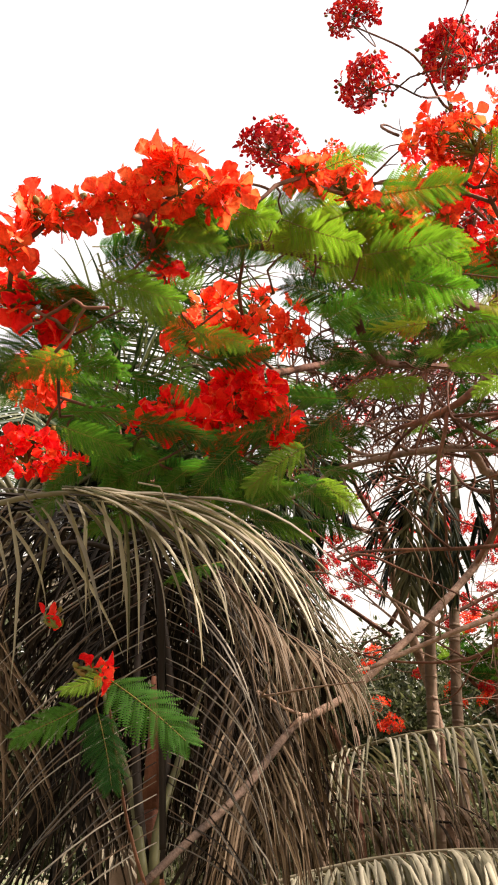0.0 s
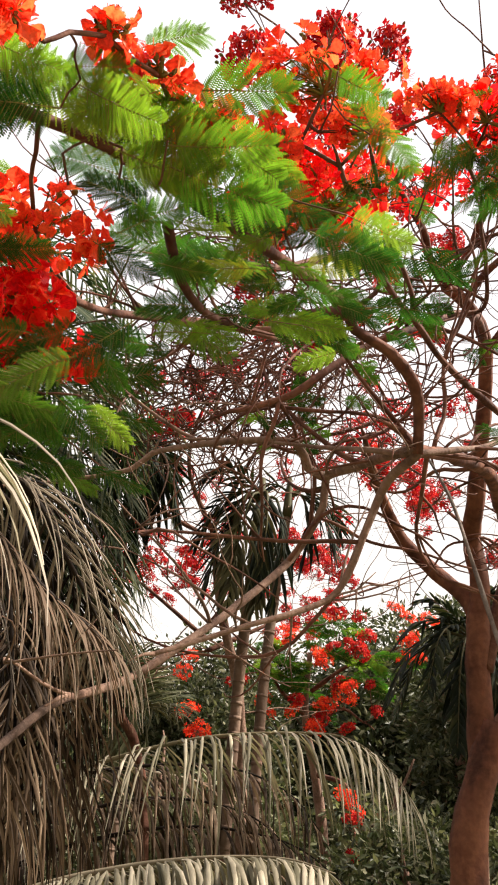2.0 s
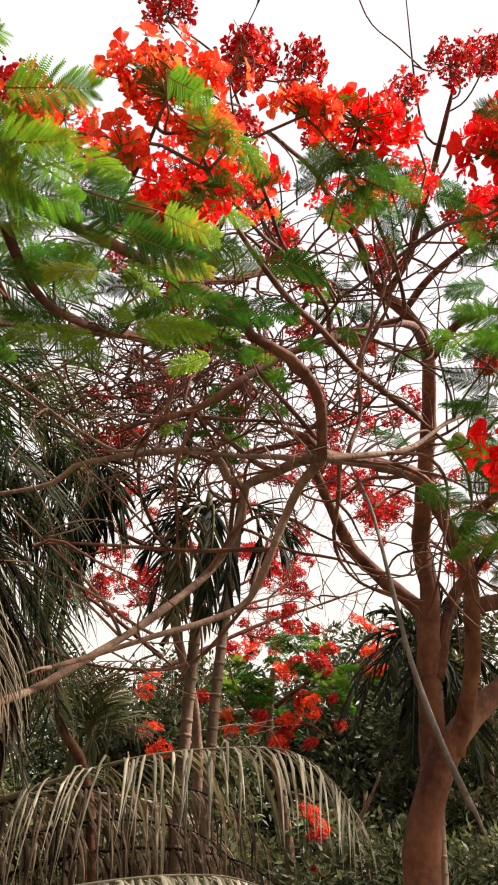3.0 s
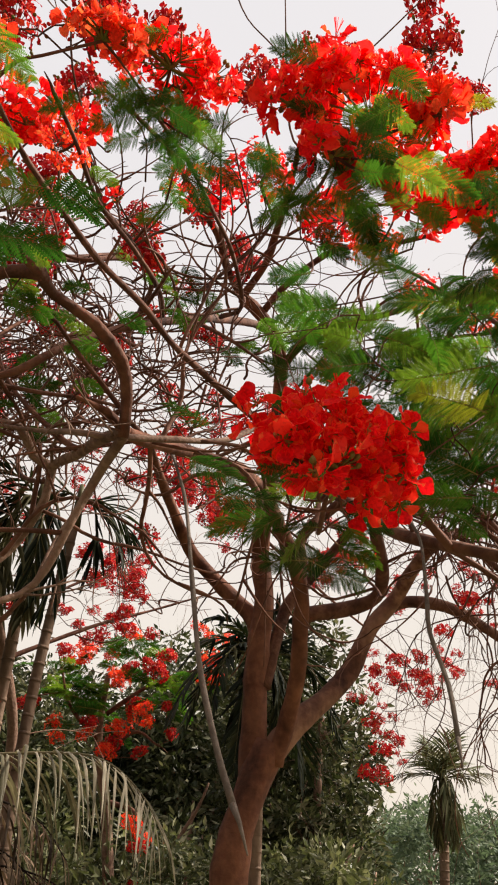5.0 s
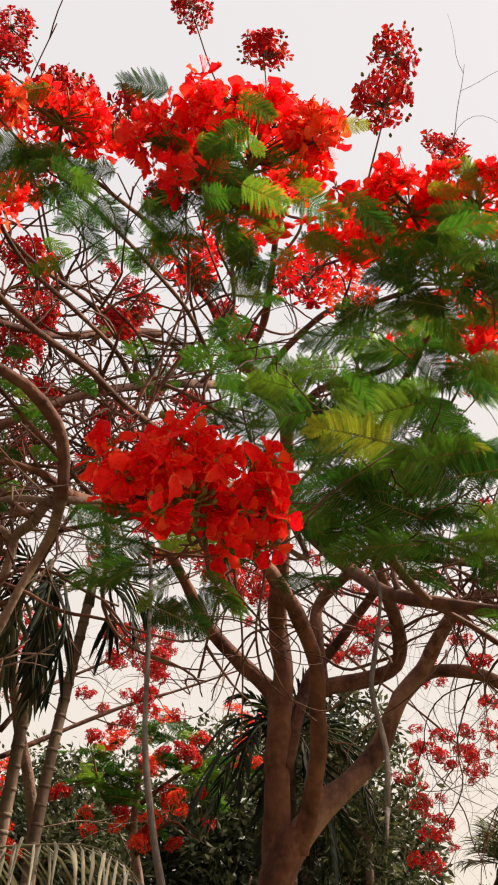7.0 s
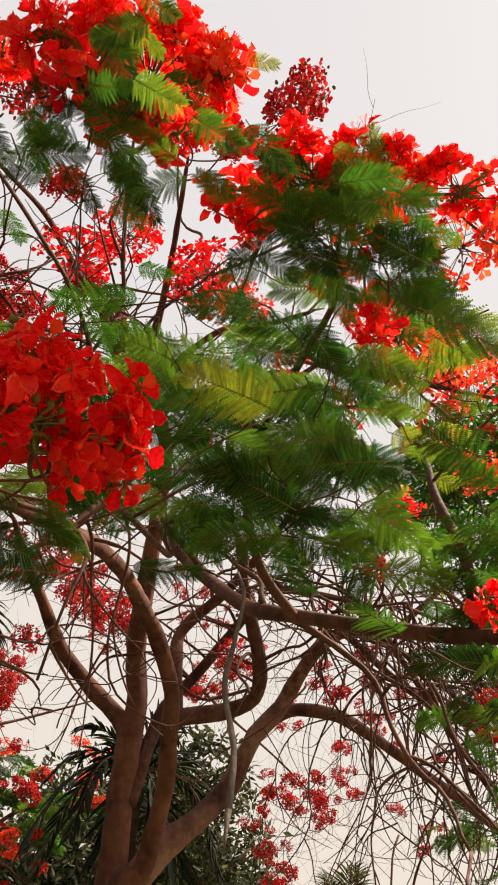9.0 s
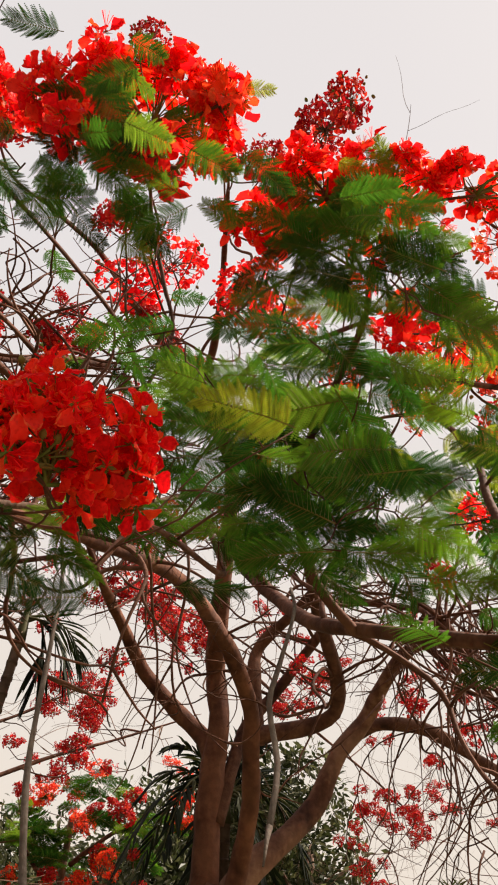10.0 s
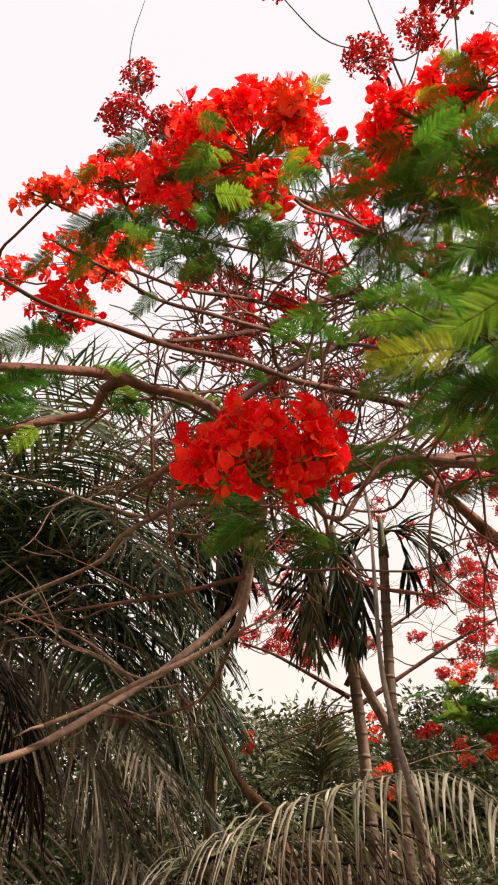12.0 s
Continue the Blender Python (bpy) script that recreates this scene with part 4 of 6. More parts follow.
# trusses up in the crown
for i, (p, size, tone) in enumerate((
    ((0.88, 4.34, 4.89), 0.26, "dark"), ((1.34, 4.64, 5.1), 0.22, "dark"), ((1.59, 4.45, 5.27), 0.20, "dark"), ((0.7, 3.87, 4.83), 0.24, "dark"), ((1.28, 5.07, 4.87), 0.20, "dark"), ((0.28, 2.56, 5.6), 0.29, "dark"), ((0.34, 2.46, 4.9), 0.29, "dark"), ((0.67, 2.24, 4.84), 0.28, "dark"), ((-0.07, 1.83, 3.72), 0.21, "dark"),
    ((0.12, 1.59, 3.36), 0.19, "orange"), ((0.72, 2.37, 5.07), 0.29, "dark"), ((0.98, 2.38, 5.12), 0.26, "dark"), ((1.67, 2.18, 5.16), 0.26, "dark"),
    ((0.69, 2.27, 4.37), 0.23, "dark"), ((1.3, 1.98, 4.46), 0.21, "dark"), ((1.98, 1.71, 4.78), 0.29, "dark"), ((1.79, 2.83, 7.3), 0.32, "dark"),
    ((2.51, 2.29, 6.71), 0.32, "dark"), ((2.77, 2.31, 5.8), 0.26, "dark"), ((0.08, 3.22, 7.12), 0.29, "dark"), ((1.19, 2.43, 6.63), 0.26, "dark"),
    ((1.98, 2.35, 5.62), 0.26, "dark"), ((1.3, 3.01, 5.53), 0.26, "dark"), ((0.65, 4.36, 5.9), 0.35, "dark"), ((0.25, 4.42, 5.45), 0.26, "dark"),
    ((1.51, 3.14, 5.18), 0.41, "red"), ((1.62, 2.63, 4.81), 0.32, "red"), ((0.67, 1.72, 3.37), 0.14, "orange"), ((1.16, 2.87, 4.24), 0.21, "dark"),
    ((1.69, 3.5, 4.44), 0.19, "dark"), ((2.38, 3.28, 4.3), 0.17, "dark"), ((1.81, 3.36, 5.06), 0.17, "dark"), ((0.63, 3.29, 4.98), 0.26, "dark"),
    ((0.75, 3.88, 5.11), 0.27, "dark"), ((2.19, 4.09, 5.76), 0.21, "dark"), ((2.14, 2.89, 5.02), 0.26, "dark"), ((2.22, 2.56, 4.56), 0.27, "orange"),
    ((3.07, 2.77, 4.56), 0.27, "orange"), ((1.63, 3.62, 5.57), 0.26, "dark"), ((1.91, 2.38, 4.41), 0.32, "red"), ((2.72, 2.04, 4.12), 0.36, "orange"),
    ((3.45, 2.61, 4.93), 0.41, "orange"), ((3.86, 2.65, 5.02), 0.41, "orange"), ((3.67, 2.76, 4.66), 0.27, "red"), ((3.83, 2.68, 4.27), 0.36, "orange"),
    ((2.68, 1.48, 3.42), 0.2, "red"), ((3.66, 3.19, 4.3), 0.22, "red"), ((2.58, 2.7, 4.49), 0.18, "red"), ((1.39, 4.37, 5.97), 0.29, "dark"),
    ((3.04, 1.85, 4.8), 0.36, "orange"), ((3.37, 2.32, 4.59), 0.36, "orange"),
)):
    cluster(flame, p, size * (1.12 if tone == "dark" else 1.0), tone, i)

# leaves
for i, (p, spread, count, kind, size, shoots) in enumerate((
    ((0.11, 1.03, 2.54), (0.108, 0.072, 0.029), 4, "young", 0.146, 3),
    ((0.23, 1.07, 2.58), (0.086, 0.072, 0.029), 4, "young", 0.146, 3), ((0.03, 1.05, 2.52), (0.144, 0.108, 0.043), 9, "young", 0.157, 4), ((0.16, 1.18, 2.57), (0.144, 0.108, 0.043), 8, "near", 0.157, 4),
    ((0.34, 1.28, 2.64), (0.144, 0.144, 0.058), 9, "young", 0.157, 4), ((-0.07, 1, 2.47), (0.108, 0.108, 0.043), 6, "near", 0.146, 3), ((-0.22, 0.86, 2.31), (0.06, 0.06, 0.03), 6, "near", 0.135, 3),
    ((-0.27, 0.82, 2.22), (0.06, 0.06, 0.036), 5, "near", 0.135, 3), ((-0.32, 0.82, 2.15), (0.05, 0.06, 0.04), 4, "near", 0.146, 3), ((-0.28, 0.94, 2.27), (0.072, 0.072, 0.043), 5, "near", 0.135, 2),
     ((-0.07, 1.46, 2.28), (0.144, 0.144, 0.058), 14, "near", 0.168, 4), ((-0.22, 1.37, 2.26), (0.144, 0.144, 0.058), 12, "near", 0.168, 4),
    ((-0.01, 1.5, 2.37), (0.086, 0.144, 0.072), 8, "near", 0.168, 3), ((-0.3, 1.09, 2.15), (0.108, 0.108, 0.036), 8, "near", 0.146, 3), ((0.1, 1.56, 2.67), (0.144, 0.144, 0.058), 8, "near", 0.157, 3),
    ((0.49, 1.52, 2.73), (0.144, 0.144, 0.072), 10, "mid", 0.168, 3), ((-0.37, 1.46, 2.49), (0.086, 0.072, 0.036), 6, "near", 0.146, 2),
    ((0.4, 1.3, 2.73), (0.108, 0.108, 0.058), 7, "near", 0.157, 3), ((0.45, 1.46, 2.77), (0.144, 0.108, 0.043), 9, "near", 0.157, 3),
    ((0.42, 1.16, 2.85), (0.04, 0.03, 0.03), 4, "near", 0.13, 3),
    ((1.13, 1.49, 2.33), (0.03, 0.03, 0.02), 2, "near", 0.14, 1), ((1.27, 1.46, 2.29), (0.06, 0.06, 0.03), 4, "near", 0.18, 2), ((1.34, 1.57, 2.34), (0.08, 0.08, 0.03), 4, "near", 0.2, 2),
    ((1.79, 1.62, 2.86), (0.15, 0.12, 0.05), 8, "near", 0.3, 3), ((1.78, 1.92, 3.2), (0.2, 0.15, 0.06), 9, "near", 0.28, 3), ((1.91, 1.65, 2.71), (0.15, 0.15, 0.08), 12, "near", 0.3, 4),
    ((1.91, 1.9, 2.77), (0.12, 0.15, 0.08), 10, "near", 0.28, 3), ((1.98, 1.62, 3.02), (0.12, 0.15, 0.05), 8, "near", 0.3, 3), ((1.87, 2.03, 3.36), (0.15, 0.15, 0.06), 10, "near", 0.3, 3),
    ((2.25, 1.98, 3.63), (0.2, 0.2, 0.08), 10, "near", 0.3, 4), ((2.23, 1.93, 3.26), (0.2, 0.2, 0.08), 12, "near", 0.3, 4), ((1.99, 2.11, 3.07), (0.2, 0.2, 0.08), 14, "near", 0.3, 4),
    ((2.13, 1.97, 2.97), (0.2, 0.2, 0.06), 12, "near", 0.3, 4), ((2.21, 1.84, 2.88), (0.15, 0.15, 0.06), 9, "near", 0.28, 3), ((2.2, 1.7, 2.7), (0.05, 0.05, 0.03), 3, "young", 0.26, 2),
    ((2.03, 1.77, 2.92), (0.06, 0.05, 0.03), 3, "young", 0.28, 2), ((2.53, 1.88, 3.38), (0.2, 0.2, 0.08), 10, "young", 0.28, 3), ((1.86, 2.32, 3.06), (0.15, 0.2, 0.06), 9, "near", 0.28, 3),
    ((2.53, 1.79, 2.97), (0.2, 0.2, 0.08), 12, "near", 0.3, 4), ((2.49, 1.74, 2.7), (0.15, 0.15, 0.06), 10, "near", 0.3, 3), ((2.26, 1.54, 2.31), (0.08, 0.08, 0.04), 5, "near", 0.28, 2),
    ((2.41, 1.6, 2.3), (0.1, 0.1, 0.06), 6, "near", 0.28, 2), ((1.7, 1.2, 2.92), (0.1, 0.1, 0.04), 8, "near", 0.24, 3), ((1.83, 1.19, 2.93), (0.14, 0.14, 0.05), 4, "near", 0.26, 3),
    ((1.75, 1.36, 2.98), (0.1, 0.1, 0.05), 5, "near", 0.26, 3), ((1.9, 1.12, 2.92), (0.1, 0.1, 0.05), 3, "near", 0.26, 3), ((2.19, 1.33, 3.2), (0.12, 0.14, 0.08), 5, "near", 0.28, 3),
    ((1.2, 1.12, 2.9), (0.07, 0.03, 0.012), 18, "near", 0.115, 6), ((1.26, 1.32, 2.25), (0.04, 0.03, 0.02), 7, "near", 0.1, 3), ((1.69, 1.13, 2.87), (0.1, 0.03, 0.012), 14, "near", 0.13, 7), ((1.78, 1.08, 2.9), (0.08, 0.03, 0.012), 6, "near", 0.15, 4), ((1.75, 1.02, 3.13), (0.05, 0.03, 0.01), 5, "young", 0.1, 2), ((1.56, 1.13, 3.14), (0.02, 0.02, 0.01), 3, "young", 0.1, 1), ((1.36, 1.06, 3.04), (0.02, 0.02, 0.02), 3, "young", 0.1, 2),
    ((2.23, 1.61, 3.36), (0.14, 0.14, 0.08), 6, "young", 0.26, 2), ((2.73, 1.61, 2.96), (0.14, 0.14, 0.06), 7, "young", 0.3, 2), ((2.48, 1.32, 3.38), (0.12, 0.12, 0.08), 8, "near", 0.28, 3),
    ((0.69, 1.95, 3.04), (0.108, 0.144, 0.043), 6, "mid", 0.157, 2), ((1, 2.46, 3.34), (0.144, 0.144, 0.058), 7, "mid", 0.146, 3), ((1.22, 2.5, 3.68), (0.086, 0.086, 0.072), 5, "mid", 0.135, 2),
    ((0.84, 2.88, 3.28), (0.216, 0.144, 0.086), 12, "mid", 0.168, 4), ((1.58, 2.8, 3.84), (0.086, 0.086, 0.086), 5, "mid", 0.146, 2), ((1.53, 1.62, 2.92), (0.18, 0.144, 0.072), 4, "mid", 0.168, 3),
    ((1.46, 1.92, 3.53), (0.144, 0.144, 0.086), 4, "mid", 0.157, 3), ((1.45, 3.52, 4.82), (0.2, 0.2, 0.12), 7, "mid", 0.26, 3),
      ((0.88, 2.23, 3.98), (0.1, 0.1, 0.06), 3, "mid", 0.22, 2),
      ((1.8, 2.14, 3.62), (0.3, 0.2, 0.15), 7, "mid", 0.3, 4),
    ((1.42, 3.08, 4.41), (0.25, 0.25, 0.12), 5, "mid", 0.24, 3), ((1.69, 2.05, 3.13), (0.2, 0.2, 0.08), 5, "near", 0.3, 3), ((1.86, 1.95, 3.21), (0.2, 0.2, 0.08), 9, "near", 0.3, 3),
)):
    fine = size < 0.172
    spray(flame, p, spread, max(2, int(count * (0.9 if fine else 0.52))), kind, size * (0.8 if fine else 0.72), i, shoots, 0.0)

# the thick of the far bough's foliage
for i, (p, kind) in enumerate((((2, 1.95, 3.23), "near"), ((1.88, 2.18, 3.21), "near"), ((2.05, 1.98, 3.1), "near"), ((2.26, 1.86, 3.07), "near"), ((1.98, 2.15, 3.34), "near"), ((1.8, 2.25, 3.33), "near"), ((2.13, 1.96, 3.44), "near"), ((2.5, 1.55, 3.51), "near"), ((2.7, 1.65, 3.29), "young"), ((2.62, 1.81, 3.08), "near"), ((2.72, 1.73, 2.86), "near"), ((2.03, 2.3, 3.19), "near"), ((2.16, 2.2, 3.07), "near"), ((2.04, 2.46, 3.17), "near"), ((2.62, 1.68, 2.66), "near"), ((2.59, 1.68, 2.48), "near"), ((2.63, 1.7, 2.38), "near"), ((1.49, 2.03, 2.69), "near"), ((-0.07, 1.58, 2.92), "near"), ((0.08, 1.64, 2.96), "near"), ((0.24, 1.73, 3.02), "near"))):
    spray(flame, p, (0.18, 0.18, 0.05) if i < 19 else (0.1, 0.1, 0.03), 4, kind, 0.19 if i < 19 else 0.12, 600 + i, 4, 0.0)

# dark drooping leaves under the high trusses
for i, (p, n) in enumerate((((0.78, 1.33, 3.1), 9), ((0.92, 1.37, 3.14), 11), ((0.98, 1.4, 3.2), 7), ((0.42, 1.16, 2.83), 5), ((1.2, 1.17, 2.87), 11), ((1.62, 1.12, 2.86), 10), ((0.46, 1.94, 3.36), 8), ((1.17, 1.05, 2.8), 7), ((1.67, 1.07, 2.87), 8), ((1.25, 1.07, 2.84), 7), ((1.21, 1.33, 2.22), 4), ((-0.25, 1.25, 2.2), 7), ((-0.16, 1.25, 2.22), 8), ((-0.06, 1.25, 2.21), 8), ((0.02, 1.27, 2.24), 6))):
    spray(flame, p, (0.05, 0.04, 0.025), n, "near", 0.105, 640 + i, 3, -0.65)

# single leaves held clear of the rest, from stalk to tip
for i, (stalk, tip, kind) in enumerate((
    ((-0.24, 0.84, 2.44), (-0.11, 0.84, 2.39), "young"),
    ((-0.14, 0.86, 2.48), (-0.02, 0.86, 2.44), "young"),
    ((-0.01, 0.92, 2.51), (0.11, 0.89, 2.43), "young"),
    ((0.12, 0.94, 2.46), (0.26, 0.92, 2.48), "young"),
    ((0.09, 0.98, 2.58), (0.2, 0.95, 2.53), "young"),
    ((-0.03, 0.95, 2.48), (-0.15, 0.92, 2.4), "near"),
    ((-0.339, 1.0, 2.6), (-0.15, 0.96, 2.5), "young"),
    ((-0.195, 1.0, 2.635), (-0.02, 0.96, 2.555), "young"),
    ((-0.096, 1.0, 2.6), (0.06, 0.96, 2.51), "young"),
    ((0.036, 1.0, 2.635), (0.19, 0.96, 2.475), "young"),
    ((0.18, 1.0, 2.6), (0.285, 0.96, 2.46), "young"),
    ((0.13, 1.0, 2.49), (0.29, 0.96, 2.41), "young"),
    ((-0.24, 1.0, 2.575), (-0.09, 0.96, 2.48), "near"),
    ((0.09, 1.0, 2.57), (0.2, 0.96, 2.45), "young"),
    ((0.37, 1.0, 2.8), (0.45, 0.97, 2.72), "young"),
    ((-0.22, 0.86, 2.26), (-0.35, 0.86, 2.28), "near"),
    ((-0.3, 0.85, 2.25), (-0.21, 0.85, 2.15), "near"),
    ((-0.33, 0.88, 2.25), (-0.37, 0.88, 2.13), "near"),
    ((-0.11, 1.0, 2.31), (-0.2, 0.97, 2.33), "near"),
    ((-0.19, 1.1, 2.38), (-0.13, 1.07, 2.25), "young"),
    ((-0.12, 1.15, 2.38), (-0.02, 1.12, 2.39), "near"),
    ((1.66, 1.36, 2.59), (1.46, 1.33, 2.57), "young"),
    ((2.04, 1.59, 2.7), (2.21, 1.56, 2.6), "young"),
    ((2.3, 1.4, 2.3), (2.1, 1.38, 2.21), "young"),
    ((2.37, 1.6, 3.24), (2.12, 1.57, 3.18), "young"),
    ((1.98, 1.5, 2.78), (1.74, 1.47, 2.64), "near"),
    ((0.46, 1.08, 2.77), (0.39, 1.05, 2.87), "young"),
    ((0.4, 1.0, 2.47), (0.49, 0.97, 2.42), "near"),
    ((0.34, 1.0, 2.42), (0.47, 0.97, 2.37), "near"),
    ((-0.23, 1.17, 1.82), (-0.1, 1.14, 1.73), "near"),
    ((-0.24, 1.19, 1.78), (-0.2, 1.16, 1.67), "near"),
    ((-0.26, 1.2, 1.78), (-0.35, 1.17, 1.73), "near"),
    ((-0.23, 1.16, 1.82), (-0.28, 1.13, 1.79), "young"),
    ((1.59, 1.4, 2.59), (1.44, 1.37, 2.52), "near"),
    ((1.58, 1.7, 3.01), (1.44, 1.67, 2.97), "near"),
)):
    lone_leaf(flame, stalk, tip, kind, i)

# thin drooping twigs below the far bough
rnd = random.Random(77)
for i in range(46):
    a = Vector((3.7, 4.52, 4.47)).lerp(Vector((3.6, 2.34, 2.98)), rnd.random()) + Vector((rnd.gauss(0, 0.2), rnd.gauss(0, 0.3), rnd.gauss(0, 0.12)))
    s = Sheet()
    tube(s, wander(a, (0.7 + rnd.gauss(0, 0.4), rnd.gauss(0, 0.4), rnd.gauss(-0.2, 0.3)), rnd.uniform(0.8, 2.2), 0.07, 0.35, -0.09, rnd), rnd.uniform(0.005, 0.012), 0.002, 5, 0.2)
    under("hanging_twig", s.mesh("hanging_twig", [BARK]), flame)
limb(flame, [(3.97, 4.04, 4.08), (4.09, 3.86, 3.76), (4.18, 3.63, 3.26), (4.27, 3.44, 2.84), (4.31, 3.35, 2.52), (4.3, 3.29, 2.25)], 0.02, 0.008)
limb(flame, [(4.24, 4.14, 4.04), (4.3, 3.76, 3.6), (4.31, 3.38, 3.18), (4.24, 2.93, 2.95)], 0.02, 0.01)
for i, p in enumerate(((3.54, 2.55, 2.76), (3.76, 2.7, 2.62), (4.08, 3.29, 2.57), (3.94, 2.88, 2.43), (4.17, 3.68, 2.85), (4.27, 3.29, 2.81))):
    spray(flame, p, (0.2, 0.2, 0.15), 5, "mid", 0.26, 500 + i, 2, -0.2)

# limb, leaves and blossom added beyond view, sunward, to shade the trunk
limb(flame, [(4.2, 4.55, 4.26), (5.3, 5.3, 4.9), (6.0, 5.0, 5.6), (6.7, 4.8, 6.3), (7.2, 4.6, 6.9)], 0.04, 0.012)
s = Sheet()
crown(s, (6.9, 4.65, 6.65), (1.5, 1.5, 0.85), 170, 60, 0.11, random.Random(12))
under("crown", s.mesh("crown", [LEAF_BLOCKER], False), flame, "", None, "stuff")
rnd = random.Random(14)
for i in range(12):
    cluster(flame, Vector((6.9, 4.65, 6.9)) + Vector((rnd.uniform(-1.4, 1.4), rnd.uniform(-1.4, 1.4), rnd.uniform(-0.3, 0.7))), 0.3, "red" if i % 2 else "orange", 800 + i)

# bare twigs
thicket(flame, ((-1, 1.5, 2.2), (1.6, 2.6, 3.1)), 34, 0.35, 0.005, 1, BARK, -0.02)
thicket(flame, ((0.5, 2.4, 2.6), (4.5, 6.5, 4.7)), 140, 0.9, 0.011, 2, BARK, 0.03, 0.4)
thicket(flame, ((2.8, 2, 2.0), (9, 9, 6.0)), 110, 1.1, 0.012, 3, BARK, -0.06, 0.38)
thicket(flame, ((-0.5, 2.2, 1.9), (1.4, 4.5, 3.6)), 30, 0.5, 0.006, 4)

rnd = random.Random(31)
s = Sheet()
for i in range(420):
    a = Vector((0.66, 4.4, 4.4)) + Vector((rnd.gauss(0, 0.34), rnd.gauss(0, 0.35), rnd.gauss(0, 0.22)))
    tube(s, wander(a, (rnd.gauss(0, 1), rnd.gauss(0, 1), rnd.gauss(0, 0.6)), rnd.uniform(0.2, 0.7), 0.04, 0.4, -0.02, rnd), rnd.uniform(0.003, 0.009), 0.0018, 5, 0.2)
for i in range(330):
    a = Vector(rnd.choice(((0.93, 4.58, 4.9), (1.39, 4.56, 4.87), (1.89, 4.69, 4.89), (0.75, 3.88, 5.11)))) + Vector((rnd.gauss(0, 0.3), rnd.gauss(0, 0.35), rnd.gauss(0, 0.26)))
    tube(s, wander(a, (rnd.gauss(0, 1), rnd.gauss(0, 1), rnd.gauss(0, 0.6)), rnd.uniform(0.3, 0.9), 0.05, 0.4, -0.02, rnd), rnd.uniform(0.004, 0.012), 0.002, 5, 0.2)
under("brushwood", s.mesh("brushwood", [BARK]), flame, "tangle of dead reddish twigs", None, "stuff")
s = Sheet()
for i in range(85):
    a = Vector((3.82, 3.54, 3.7)).lerp(Vector((4.14, 2.76, 2.88)), rnd.random()) + Vector((rnd.gauss(0, 0.35), rnd.gauss(0, 0.4), rnd.gauss(0, 0.3)))
    pts = wander(a, (rnd.gauss(0.5, 0.5), rnd.gauss(0, 0.4), rnd.gauss(-0.5, 0.3)), rnd.uniform(0.5, 1.5), 0.06, 0.35, -0.1, rnd)
    tube(s, pts, rnd.uniform(0.004, 0.01), 0.002, 5, 0.2)
    for k in range(2):
        q = pts[rnd.randrange(3, len(pts))]
        tube(s, wander(q, (rnd.gauss(0.3, 0.6), rnd.gauss(0, 0.5), rnd.gauss(-0.5, 0.4)), rnd.uniform(0.15, 0.5), 0.05, 0.4, -0.08, rnd), 0.0035, 0.0015, 4)
under("brushwood", s.mesh("brushwood", [BARK]), flame, "", None, "stuff")
for i in range(14):
    a = Vector((3.91, 3.57, 3.53)).lerp(Vector((4.28, 3.07, 2.56)), rnd.random()) + Vector((rnd.gauss(0, 0.5), rnd.gauss(0, 0.4), rnd.gauss(0, 0.35)))
    cluster(flame, a, rnd.uniform(0.1, 0.18), "small", 700 + i)

# ---- the flame tree farther back ----
WOOD.clear()
back = thing("flame_tree", "flame tree with bare reddish twigs and scattered blossom behind the palms", "tree", "flame trees", "", (0.9, 7.6, 0))
limb(back, [(1.98, 7.93, 0.62), (1.8, 7.67, 1.78), (1.72, 7.64, 2.43), (1.58, 7.42, 3.09), (1.28, 7.1, 3.74), (1.04, 6.68, 4.37)], 0.06, 0.04, "trunk", TWIG)
for pts in ([(1.2, 7.25, 3.5), (0.74, 7.36, 3.83), (0.45, 7.46, 4.03), (0.03, 7.75, 4.28)], [(1.18, 7.23, 3.6), (1.41, 7.22, 3.96), (1.89, 7.44, 4.35), (2.36, 7.48, 4.7)], [(1.05, 6.7, 4.32), (0.71, 6.26, 4.68), (0.7, 5.9, 5.05), (0.9, 5.58, 5.37), (1.22, 5.32, 5.52)],
            [(1.04, 6.68, 4.37), (1.26, 6.05, 4.92), (1.49, 5.53, 5.26), (1.56, 5.14, 5.42)], [(1.05, 6.71, 4.27), (0.48, 6.56, 4.43), (0.15, 6.29, 4.68), (0.23, 5.86, 5.15)], [(1.26, 6.05, 4.92), (1.98, 5.75, 5.1), (2.53, 5.55, 5.34), (2.92, 5.28, 5.45)], [(1.24, 7.41, 3.44), (2.18, 7.55, 4.03), (2.79, 7.63, 4.34), (3.53, 7.59, 4.7)],
            [(4.39, 8.75, 6.08), (5.17, 8.34, 5.24), (5.79, 8.09, 4.71), (6.28, 7.94, 4.27)], [(5.48, 8.56, 6.62), (7.24, 7.83, 6.54), (8.42, 7.28, 6.14)]):
    limb(back, pts, 0.024, 0.008, "branch", BARK, 7)
